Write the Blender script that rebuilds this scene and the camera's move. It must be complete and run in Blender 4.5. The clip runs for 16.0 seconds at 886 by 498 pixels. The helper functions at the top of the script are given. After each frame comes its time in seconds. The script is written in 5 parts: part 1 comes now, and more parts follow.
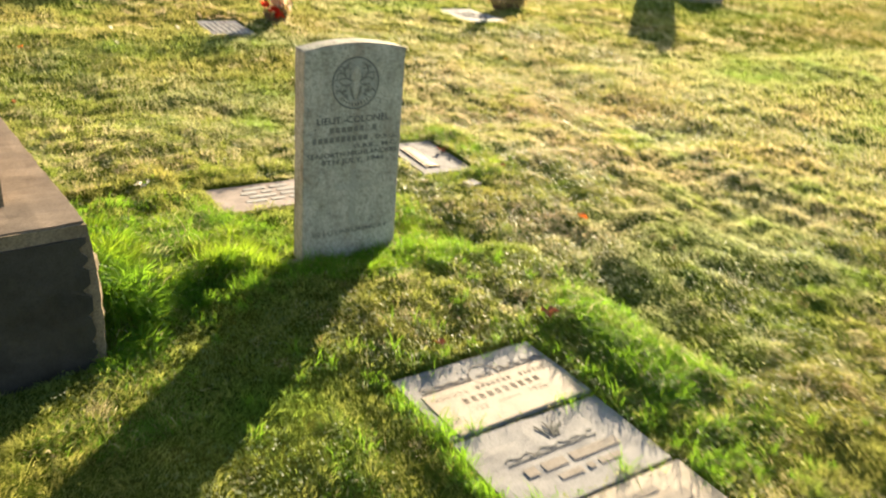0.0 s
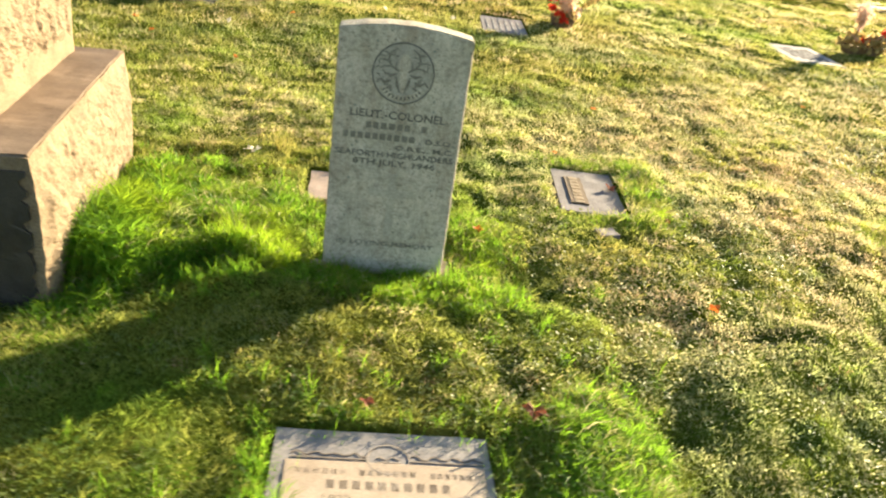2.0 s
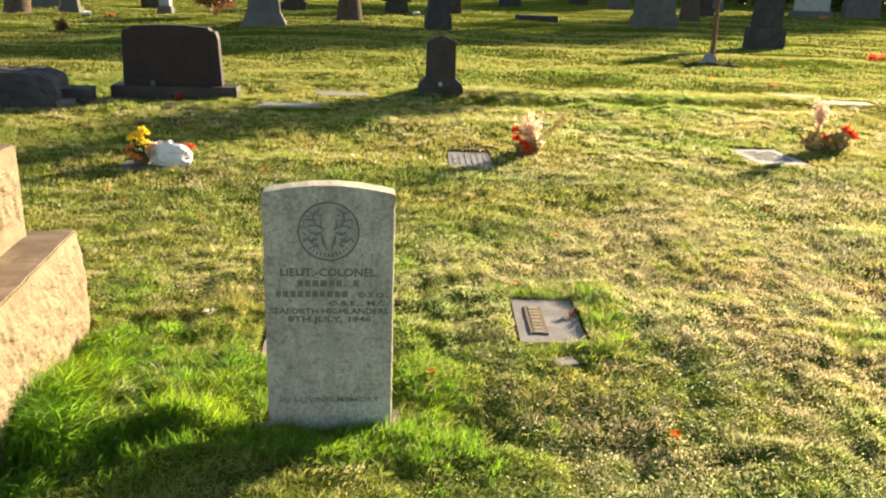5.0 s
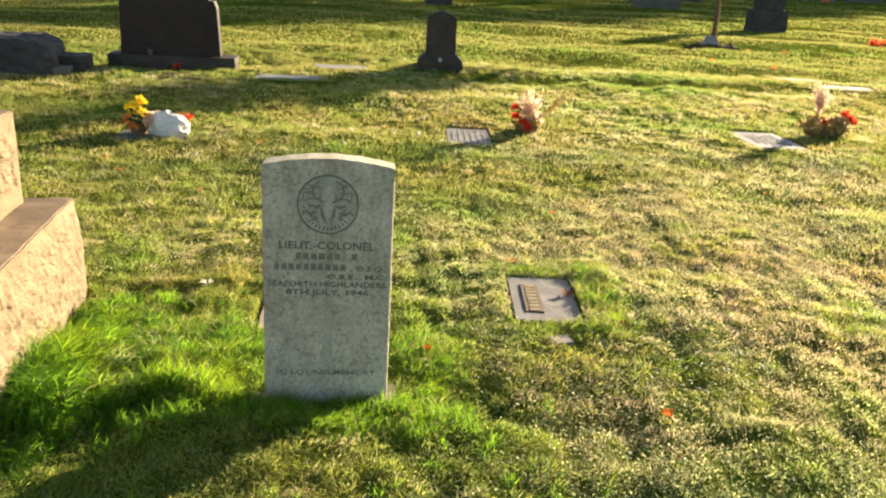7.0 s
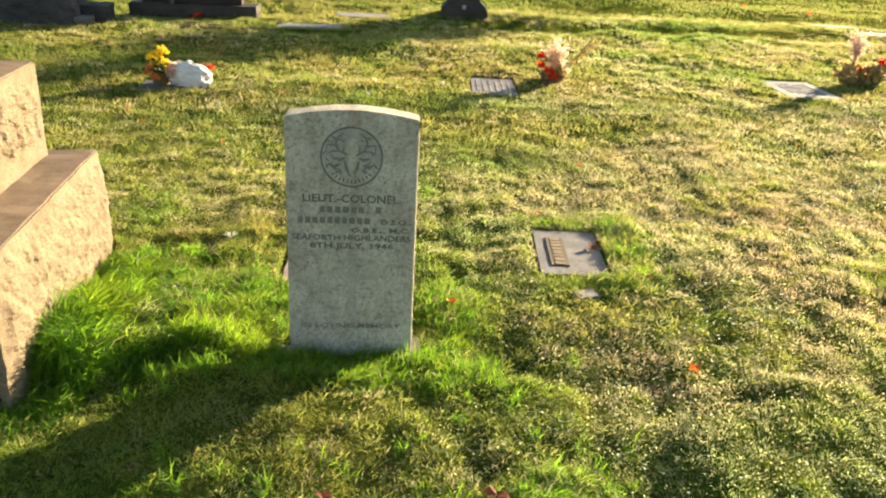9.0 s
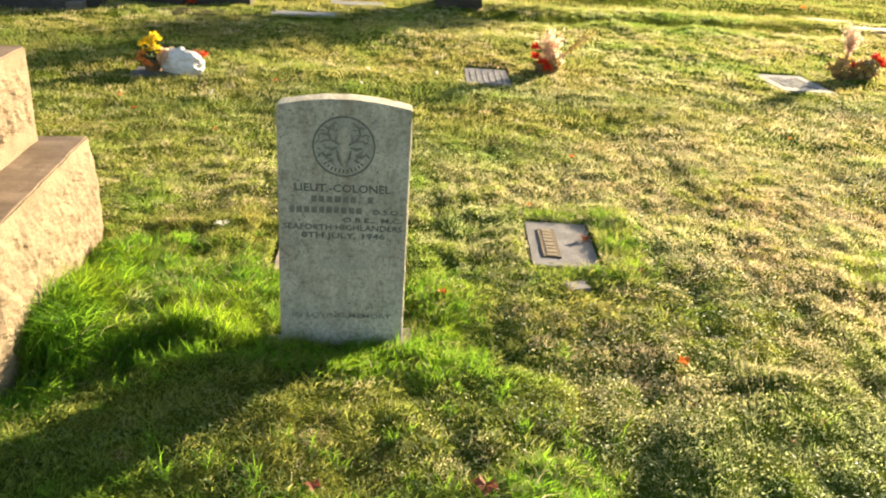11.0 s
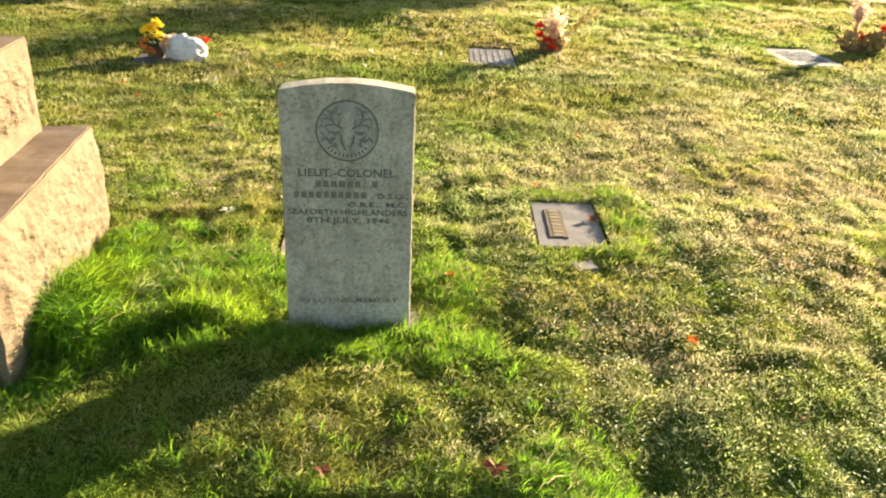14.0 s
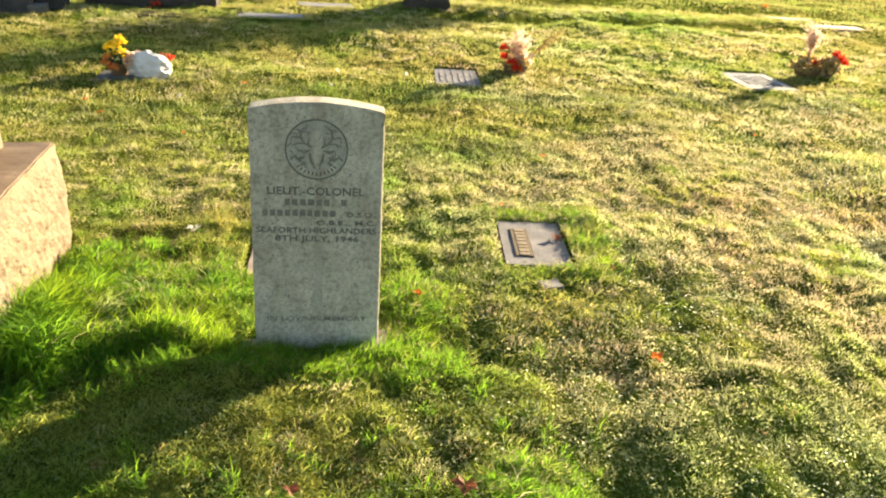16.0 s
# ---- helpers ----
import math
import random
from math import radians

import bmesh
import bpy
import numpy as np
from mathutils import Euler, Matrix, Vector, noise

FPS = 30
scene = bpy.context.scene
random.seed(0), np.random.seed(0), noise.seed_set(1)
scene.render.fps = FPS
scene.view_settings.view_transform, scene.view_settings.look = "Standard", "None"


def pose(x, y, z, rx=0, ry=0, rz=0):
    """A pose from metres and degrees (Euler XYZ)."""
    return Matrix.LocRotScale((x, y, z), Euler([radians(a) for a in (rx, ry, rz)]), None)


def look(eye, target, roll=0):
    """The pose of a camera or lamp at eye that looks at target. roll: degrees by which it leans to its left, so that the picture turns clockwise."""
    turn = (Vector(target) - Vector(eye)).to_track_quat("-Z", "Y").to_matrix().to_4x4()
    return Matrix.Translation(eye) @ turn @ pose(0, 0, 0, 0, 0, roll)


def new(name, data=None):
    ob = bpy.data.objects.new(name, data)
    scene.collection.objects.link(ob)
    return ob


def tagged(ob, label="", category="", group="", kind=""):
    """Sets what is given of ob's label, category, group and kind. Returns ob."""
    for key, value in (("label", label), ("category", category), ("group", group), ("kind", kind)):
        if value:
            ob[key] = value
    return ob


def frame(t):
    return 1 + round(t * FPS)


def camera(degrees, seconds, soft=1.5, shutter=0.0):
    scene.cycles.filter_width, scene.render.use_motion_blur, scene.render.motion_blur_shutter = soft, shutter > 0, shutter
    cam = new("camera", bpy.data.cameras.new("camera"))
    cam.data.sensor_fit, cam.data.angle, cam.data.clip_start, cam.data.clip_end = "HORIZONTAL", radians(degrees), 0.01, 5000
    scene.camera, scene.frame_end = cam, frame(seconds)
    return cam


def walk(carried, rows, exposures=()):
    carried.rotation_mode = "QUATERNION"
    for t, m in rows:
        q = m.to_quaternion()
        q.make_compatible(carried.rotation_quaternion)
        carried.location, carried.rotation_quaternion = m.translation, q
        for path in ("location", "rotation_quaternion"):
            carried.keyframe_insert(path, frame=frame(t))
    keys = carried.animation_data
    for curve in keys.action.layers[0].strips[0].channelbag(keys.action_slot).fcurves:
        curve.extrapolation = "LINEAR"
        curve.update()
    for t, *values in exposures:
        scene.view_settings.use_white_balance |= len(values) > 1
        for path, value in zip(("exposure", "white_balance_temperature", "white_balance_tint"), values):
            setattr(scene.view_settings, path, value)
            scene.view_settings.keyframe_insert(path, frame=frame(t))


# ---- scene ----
cam = camera(58.2, 16.0, 2.0, 0.5)
PATH = [
    (0, (0.469, 0.045, 1.301), (1.516, 1.528, 0.462), 5.3),
    (0.2, (0.52, 0.103, 1.225), (1.565, 1.622, 0.45), 6.3),
    (0.5, (0.797, 0.085, 1.266), (1.671, 1.671, 0.416), 3.1),
    (0.7, (0.937, 0.119, 1.262), (1.715, 1.745, 0.397), 1.4),
    (1, (1.053, 0.107, 1.293), (1.684, 1.79, 0.415), 3.3),
    (1.2, (1.144, 0.126, 1.285), (1.704, 1.847, 0.434), 5.7),
    (1.5, (1.333, 0.096, 1.224), (1.719, 1.867, 0.379), 6.1),
    (1.7, (1.467, 0.116, 1.228), (1.756, 1.892, 0.353), 6.7),
    (2, (1.636, 0.183, 1.235), (1.857, 1.96, 0.344), 8.5),
    (2.2, (1.71, 0.22, 1.275), (1.862, 1.979, 0.335), 7.6),
    (2.4, (1.703, 0.248, 1.291), (1.805, 1.995, 0.324), 7.8),
    (2.5, (1.734, 0.243, 1.277), (1.786, 2.0, 0.324), 7.4),
    (2.6, (1.749, 0.236, 1.295), (1.773, 2.02, 0.39), 6.4),
    (2.7, (1.763, 0.246, 1.307), (1.799, 2.068, 0.483), 6.0),
    (3, (1.849, 0.218, 1.303), (1.846, 2.087, 0.593), 4.2),
    (3.2, (1.888, 0.214, 1.314), (1.937, 2.093, 0.63), 3.8),
    (3.5, (1.95, 0.189, 1.302), (2.05, 2.072, 0.637), -0.5),
    (3.7, (1.909, 0.188, 1.312), (2.134, 2.067, 0.666), 0.5),
    (4, (1.9, 0.172, 1.315), (2.078, 2.069, 0.708), 0.2),
    (4.2, (1.868, 0.181, 1.317), (2.06, 2.083, 0.728), 1.1),
    (6.3, (1.856, 0.199, 1.309), (2.007, 2.087, 0.668), 3.2),
    (6.5, (1.841, 0.199, 1.312), (2.014, 2.086, 0.672), 3.5),
    (7, (1.851, 0.192, 1.311), (2.036, 2.072, 0.652), 3.5),
    (7.5, (1.852, 0.2, 1.311), (2.02, 2.059, 0.593), 3.1),
    (8, (1.848, 0.199, 1.311), (2.01, 2.052, 0.576), 3.0),
    (8.5, (1.849, 0.207, 1.304), (1.987, 2.055, 0.55), 2.8),
    (9, (1.847, 0.223, 1.307), (1.978, 2.061, 0.531), 3.1),
    (11.5, (1.85, 0.226, 1.309), (2.001, 2.053, 0.51), 4.0),
    (12, (1.849, 0.231, 1.304), (1.958, 2.058, 0.499), 3.2),
    (12.5, (1.85, 0.232, 1.308), (1.948, 2.054, 0.488), 3.0),
    (13, (1.852, 0.231, 1.308), (1.949, 2.049, 0.481), 2.7),
    (13.5, (1.854, 0.232, 1.309), (1.965, 2.045, 0.472), 2.7),
    (14, (1.857, 0.233, 1.309), (1.988, 2.043, 0.468), 2.6),
    (14.5, (1.854, 0.225, 1.312), (2.007, 2.034, 0.474), 2.9),
    (15, (1.854, 0.221, 1.312), (2.036, 2.033, 0.486), 3.2),
    (15.5, (1.839, 0.22, 1.312), (2.048, 2.036, 0.501), 3.8),
    (16, (1.84, 0.219, 1.313), (2.062, 2.042, 0.52), 3.8),
]
walk(cam, [(t, look(eye, target, roll)) for t, eye, target, roll in PATH], [
    (0, 1.95, 6550, 9), (1, 2.08, 6550, 9), (2, 2.23, 6550, 9), (2.6, 2.27, 6550, 9), (3.1, 2.23, 6550, 9), (4, 2.02, 6550, 9),
    (7, 1.99, 6550, 9), (9, 2.02, 6550, 9), (11.5, 2.09, 6550, 9), (14, 2.14, 6550, 9), (16, 2.18, 6550, 9)])

# ---- light ----
SUN_AZ, SUN_EL = 47.3, 16.0
world = bpy.data.worlds.new("sky")
scene.world = world
world.use_nodes = True
wn = world.node_tree
sky = wn.nodes.new("ShaderNodeTexSky")
sky.sky_type = "NISHITA"
sky.sun_disc = False
sky.sun_elevation = radians(SUN_EL)
sky.sun_rotation = radians(SUN_AZ)
wn.nodes["Background"].inputs["Strength"].default_value = 0.064
wn.links.new(sky.outputs[0], wn.nodes["Background"].inputs["Color"])
sun = new("sun", bpy.data.lights.new("sun", "SUN"))
sun.data.energy, sun.data.angle, sun.data.color = 5.0, radians(0.6), (1.0, 0.82, 0.56)
az, el = radians(SUN_AZ), radians(SUN_EL)
sun_way = Vector((math.sin(az) * math.cos(el), math.cos(az) * math.cos(el), math.sin(el)))
sun.matrix_world = look(sun_way * 60, (0, 0, 0))


# ---- materials ----
def nodes_of(name):
    m = bpy.data.materials.new(name)
    m.use_nodes = True
    t = m.node_tree
    return m, t, t.nodes["Principled BSDF"]


def link(t, a, b):
    t.links.new(a, b)


def noise_node(t, scale, detail=4.0, rough=0.6, coords=None):
    n = t.nodes.new("ShaderNodeTexNoise")
    n.inputs["Scale"].default_value = scale
    n.inputs["Detail"].default_value = detail
    n.inputs["Roughness"].default_value = rough
    if coords is not None:
        link(t, coords, n.inputs["Vector"])
    return n


def ramp_node(t, fac, stops):
    r = t.nodes.new("ShaderNodeValToRGB")
    e = r.color_ramp.elements
    while len(e) < len(stops):
        e.new(0.5)
    for k, (p, c) in enumerate(stops):
        e[k].position = p
        e[k].color = (*c, 1)
    link(t, fac, r.inputs[0])
    return r


def mix_node(t, fac, a, b, mode="MIX"):
    m = t.nodes.new("ShaderNodeMix")
    m.data_type = "RGBA"
    m.blend_type = mode
    if isinstance(fac, (int, float)):
        m.inputs[0].default_value = fac
    else:
        link(t, fac, m.inputs[0])
    for s, v in ((6, a), (7, b)):
        if isinstance(v, tuple):
            m.inputs[s].default_value = (*v, 1)
        else:
            link(t, v, m.inputs[s])
    return m.outputs[2]


def place_of(t):
    return t.nodes.new("ShaderNodeNewGeometry").outputs["Position"]


def bump_on(t, b, height, strength, distance=0.01):
    n = t.nodes.new("ShaderNodeBump")
    n.inputs["Strength"].default_value = strength
    n.inputs["Distance"].default_value = distance
    link(t, height, n.inputs["Height"])
    link(t, n.outputs[0], b.inputs["Normal"])


def stone(name, dark, light, grain=160.0, stain=(0.1, 0.11, 0.07), stain_amount=0.35, rough=0.85, bump=0.35, patch=6.0, spec=0.3, grain_mix=0.5):
    """Granite or cut stone: grain, cloudy patches, weather stains."""
    m, t, b = nodes_of(name)
    p = place_of(t)
    big = noise_node(t, patch, 5, 0.65, p)
    fine = noise_node(t, grain, 3, 0.7, p)
    mid = noise_node(t, patch * 5, 6, 0.7, p)
    base = ramp_node(t, big.outputs[0], [(0.3, dark), (0.7, light)])
    speck = ramp_node(t, fine.outputs[0], [(0.36, (0.25, 0.24, 0.22)), (0.5, (0.75, 0.75, 0.75)), (0.66, (1.0, 1.0, 1.0))])
    c = mix_node(t, grain_mix, base.outputs[0], speck.outputs[0], "MULTIPLY")
    mask = ramp_node(t, mid.outputs[0], [(0.5, (0, 0, 0)), (0.72, (stain_amount,) * 3)])
    c = mix_node(t, mask.outputs[0], c, stain)
    link(t, c, b.inputs["Base Color"])
    b.inputs["Roughness"].default_value = rough
    b.inputs["Specular IOR Level"].default_value = spec
    bump_on(t, b, fine.outputs[0], bump, 0.003)
    return m


def blade(name, tones, through_tone, mix=0.45, rough=0.5, patch=3.0, spec=0.35, turf=0.0):
    """Leaf blade: a tone for every blade, broken by patches, and light that shines through."""
    m, t, b = nodes_of(name)
    g = t.nodes.new("ShaderNodeNewGeometry")
    rnd = g.outputs["Random Per Island"]
    n = noise_node(t, patch, 4, 0.6, g.outputs["Position"])
    add = t.nodes.new("ShaderNodeMath")
    add.operation = "MULTIPLY_ADD"
    link(t, rnd, add.inputs[0])
    add.inputs[1].default_value = 0.45
    sub = t.nodes.new("ShaderNodeMath")
    sub.operation = "MULTIPLY_ADD"
    link(t, n.outputs[0], sub.inputs[0])
    sub.inputs[1].default_value = 1.0
    n_fine = noise_node(t, patch * 5.0, 3, 0.6, g.outputs["Position"])
    low = t.nodes.new("ShaderNodeMath")
    low.operation = "MULTIPLY_ADD"
    link(t, n_fine.outputs[0], low.inputs[0])
    low.inputs[1].default_value = 1.0
    low.inputs[2].default_value = -0.75
    link(t, low.outputs[0], sub.inputs[2])
    link(t, sub.outputs[0], add.inputs[2])
    k = len(tones)
    col = ramp_node(t, add.outputs[0], [(i / (k - 1), c) for i, c in enumerate(tones)])
    tone = col.outputs[0]
    shine = mix_node(t, 0.68, col.outputs[0], through_tone)
    if turf:
        # fresh green and tired brown stretches of turf
        age = noise_node(t, 2.1, 4, 0.65, g.outputs["Position"])
        tint = ramp_node(t, age.outputs[0], [(0.32, (0.76, 1.04, 0.62)), (0.46, (1.02, 1.03, 1.0)), (0.57, (1.10, 1.06, 1.15)), (0.70, (0.96, 0.80, 0.90))]).outputs[0]
        flat = t.nodes.new("ShaderNodeMapping")
        flat.inputs["Scale"].default_value = (0.42, 1.0, 1.0)
        link(t, g.outputs["Position"], flat.inputs["Vector"])
        broad = noise_node(t, 0.85, 5, 0.62, flat.outputs[0])
        streak = ramp_node(t, broad.outputs[0], [(0.33, (0.80, 1.02, 0.70)), (0.45, (0.98, 1.02, 0.95)), (0.53, (1.14, 1.10, 1.10)), (0.66, (0.99, 0.86, 0.86))]).outputs[0]
        tint = mix_node(t, 1.0, tint, streak, "MULTIPLY")
        tone = mix_node(t, turf, tone, tint, "MULTIPLY")
        shine = mix_node(t, turf, shine, tint, "MULTIPLY")
    link(t, tone, b.inputs["Base Color"])
    b.inputs["Roughness"].default_value = rough
    b.inputs["Specular IOR Level"].default_value = spec
    tr = t.nodes.new("ShaderNodeBsdfTranslucent")
    link(t, shine, tr.inputs["Color"])
    mx = t.nodes.new("ShaderNodeMixShader")
    mx.inputs[0].default_value = mix
    link(t, b.outputs[0], mx.inputs[1])
    link(t, tr.outputs[0], mx.inputs[2])
    link(t, mx.outputs[0], t.nodes["Material Output"].inputs["Surface"])
    return m


def plain(name, a, b_col, rough=0.6, scale=40.0, spec=0.3, metal=0.0, bump=0.2):
    m, t, b = nodes_of(name)
    p = place_of(t)
    n = noise_node(t, scale, 5, 0.65, p)
    n2 = noise_node(t, scale * 6, 3, 0.6, p)
    link(t, ramp_node(t, n.outputs[0], [(0.3, a), (0.7, b_col)]).outputs[0], b.inputs["Base Color"])
    b.inputs["Roughness"].default_value = rough
    b.inputs["Specular IOR Level"].default_value = spec
    b.inputs["Metallic"].default_value = metal
    bump_on(t, b, n2.outputs[0], bump, 0.004)
    return m


M_SOIL_BROWN = plain("thatch_and_soil_brown", (0.035, 0.030, 0.012), (0.10, 0.085, 0.035), 0.95, 22, 0.1, 0, 0.8)
# lawn seen far off: the ground itself carries green and straw
m, t, b = nodes_of("lawn_ground")
p = place_of(t)
n1, n2, n3 = noise_node(t, 0.5, 6, 0.7, p), noise_node(t, 45, 5, 0.7, p), noise_node(t, 3.0, 5, 0.7, p)
c1 = ramp_node(t, n3.outputs[0], [(0.34, (0.062, 0.086, 0.016)), (0.52, (0.118, 0.142, 0.028)), (0.68, (0.18, 0.172, 0.048))])
c2 = ramp_node(t, n2.outputs[0], [(0.35, (0.5, 0.48, 0.42)), (0.6, (1.1, 1.05, 1))])
c3 = ramp_node(t, n1.outputs[0], [(0.35, (0.70, 0.95, 0.55)), (0.65, (1.15, 1.0, 0.8))])
cc = mix_node(t, 1.0, mix_node(t, 1.0, c1.outputs[0], c2.outputs[0], "MULTIPLY"), c3.outputs[0], "MULTIPLY")
link(t, cc, b.inputs["Base Color"])
b.inputs["Roughness"].default_value = 1.0
b.inputs["Specular IOR Level"].default_value = 0.0
bump_on(t, b, n2.outputs[0], 0.9, 0.03)
M_GROUND = m

M_LAWN = blade("lawn_blade", [(0.058, 0.098, 0.020), (0.118, 0.170, 0.032), (0.20, 0.238, 0.055), (0.35, 0.325, 0.125)], (0.57, 0.60, 0.14), 0.54, 0.65, 2.2, 0.12, 0.9)
M_DRY = blade("dry_blade", [(0.17, 0.125, 0.058), (0.33, 0.275, 0.13), (0.49, 0.435, 0.235), (0.64, 0.575, 0.35)], (0.74, 0.68, 0.36), 0.50, 0.6, 3.5, 0.15, 0.9)
M_LUSH = blade("long_blade", [(0.026, 0.085, 0.009), (0.060, 0.16, 0.013), (0.100, 0.22, 0.018), (0.19, 0.28, 0.036)], (0.35, 0.62, 0.038), 0.55, 0.5, 4.0, 0.18)
M_FRESH = blade("fresh_blade", [(0.058, 0.140, 0.011), (0.110, 0.21, 0.015), (0.180, 0.275, 0.024), (0.29, 0.34, 0.05)], (0.50, 0.70, 0.036), 0.58, 0.5, 5.0, 0.2)
M_STALK = blade("bent_stalk", [(0.24, 0.32, 0.09), (0.40, 0.45, 0.17), (0.55, 0.57, 0.28)], (0.70, 0.75, 0.26), 0.45, 0.4, 8.0, 0.4)
M_BROWNG = blade("brown_blade", [(0.15, 0.095, 0.045), (0.30, 0.20, 0.10), (0.46, 0.335, 0.19)], (0.66, 0.48, 0.24), 0.5, 0.6, 9.0, 0.15)
M_CLOVER = blade("clover_leaf", [(0.05, 0.095, 0.022), (0.10, 0.15, 0.038), (0.20, 0.23, 0.08)], (0.55, 0.58, 0.12), 0.42, 0.50, 4.0, 0.38, 0.55)
# pale tones that also stand in for sun glinting on leaves
M_FLECK = blade("straw_glint", [(0.22, 0.22, 0.09), (0.38, 0.36, 0.17), (0.56, 0.52, 0.29)], (0.80, 0.78, 0.40), 0.5, 0.55, 6.0, 0.2, 0.55)
M_MID = blade("mid_blade", [(0.052, 0.082, 0.020), (0.108, 0.138, 0.034), (0.205, 0.205, 0.062), (0.37, 0.30, 0.135)], (0.51, 0.51, 0.14), 0.52, 0.65, 1.3, 0.12, 0.9)
M_FAR = blade("far_blade", [(0.050, 0.078, 0.018), (0.100, 0.128, 0.031), (0.19, 0.188, 0.056), (0.34, 0.27, 0.12)], (0.44, 0.45, 0.13), 0.52, 0.65, 0.7, 0.12, 0.9)
M_LEAF = blade("crown_leaf", [(0.03, 0.05, 0.012), (0.06, 0.09, 0.02), (0.10, 0.12, 0.03)], (0.2, 0.25, 0.05), 0.3, 0.5, 1.0)
M_RUST = blade("rust_leaf", [(0.09, 0.035, 0.02), (0.16, 0.06, 0.038), (0.24, 0.11, 0.07)], (0.34, 0.15, 0.08), 0.35, 0.5, 3.0)
M_FALLEN = blade("fallen_leaf", [(0.52, 0.12, 0.02), (0.68, 0.20, 0.04), (0.72, 0.30, 0.08)], (0.95, 0.36, 0.06), 0.4, 0.45, 30.0)
M_BROWNLEAF = blade("brown_leaf", [(0.24, 0.08, 0.045), (0.34, 0.13, 0.07), (0.42, 0.18, 0.10)], (0.4, 0.14, 0.06), 0.3, 0.5, 30.0)

def weathered(name, dark, light, brown, green):
    """Old limestone: cloudy tones, brown and green runs down the face, mottled grain and dark pits."""
    m, t, b = nodes_of(name)
    p = place_of(t)
    sq = t.nodes.new("ShaderNodeMapping")
    sq.inputs["Scale"].default_value = (1.0, 1.0, 0.34)
    link(t, p, sq.inputs["Vector"])
    big, runs, algae = noise_node(t, 9, 5, 0.65, p), noise_node(t, 17, 6, 0.72, sq.outputs[0]), noise_node(t, 6.5, 5, 0.7, sq.outputs[0])
    mott, fine, pits = noise_node(t, 75, 5, 0.75, p), noise_node(t, 330, 3, 0.7, p), noise_node(t, 150, 2, 0.5, p)
    c = ramp_node(t, big.outputs[0], [(0.32, dark), (0.68, light)]).outputs[0]
    c = mix_node(t, ramp_node(t, runs.outputs[0], [(0.47, (0, 0, 0)), (0.68, (0.62, 0.62, 0.62))]).outputs[0], c, brown)
    c = mix_node(t, ramp_node(t, algae.outputs[0], [(0.50, (0, 0, 0)), (0.70, (0.55, 0.55, 0.55))]).outputs[0], c, green)
    c = mix_node(t, 1.0, c, ramp_node(t, mott.outputs[0], [(0.34, (0.55, 0.54, 0.52)), (0.49, (0.92, 0.92, 0.91)), (0.66, (1.12, 1.11, 1.08))]).outputs[0], "MULTIPLY")
    c = mix_node(t, 0.55, c, ramp_node(t, fine.outputs[0], [(0.36, (0.45, 0.44, 0.42)), (0.55, (1, 1, 1))]).outputs[0], "MULTIPLY")
    c = mix_node(t, ramp_node(t, pits.outputs[0], [(0.63, (0, 0, 0)), (0.68, (0.75, 0.75, 0.75))]).outputs[0], c, (0.10, 0.095, 0.075))
    link(t, c, b.inputs["Base Color"])
    b.inputs["Roughness"].default_value = 0.92
    b.inputs["Specular IOR Level"].default_value = 0.2
    bump_on(t, b, mott.outputs[0], 0.55, 0.004)
    return m


M_HEAD = weathered("weathered_portland_stone", (0.50, 0.45, 0.345), (0.68, 0.62, 0.49), (0.35, 0.27, 0.185), (0.34, 0.315, 0.22))
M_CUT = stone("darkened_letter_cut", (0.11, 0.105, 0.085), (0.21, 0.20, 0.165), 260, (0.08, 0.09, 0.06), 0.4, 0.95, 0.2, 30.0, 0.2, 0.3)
M_FAINT = stone("faint_cut", (0.20, 0.21, 0.17), (0.31, 0.32, 0.27), 260, (0.14, 0.16, 0.10), 0.5, 0.95, 0.2, 20.0, 0.2, 0.35)
M_FCUT = stone("shallow_cut", (0.31, 0.26, 0.20), (0.44, 0.375, 0.30), 230, (0.2, 0.17, 0.13), 0.3, 0.9, 0.2, 20.0, 0.2, 0.35)
M_SCROLL = stone("carved_scroll", (0.17, 0.14, 0.11), (0.28, 0.235, 0.185), 230, (0.12, 0.1, 0.08), 0.3, 0.9, 0.2, 20.0, 0.2, 0.35)
M_WORN = stone("worn_cut", (0.43, 0.39, 0.30), (0.57, 0.52, 0.41), 260, (0.17, 0.19, 0.12), 0.55, 0.95, 0.3, 14.0, 0.2, 0.45)
M_BAR = stone("weathered_letter", (0.19, 0.175, 0.135), (0.29, 0.27, 0.215), 240, (0.13, 0.13, 0.09), 0.5, 0.95, 0.3, 40.0, 0.2, 0.5)
M_RELIEF = stone("relief_stone", (0.36, 0.33, 0.26), (0.50, 0.46, 0.37), 260, (0.15, 0.15, 0.12), 0.4, 0.9, 0.25, 25.0, 0.2, 0.4)
M_TAN = stone("rock_faced_tan_granite", (0.205, 0.150, 0.088), (0.32, 0.24, 0.148), 150, (0.17, 0.12, 0.08), 0.32, 0.85, 0.9, 9.0, 0.25, 0.6)
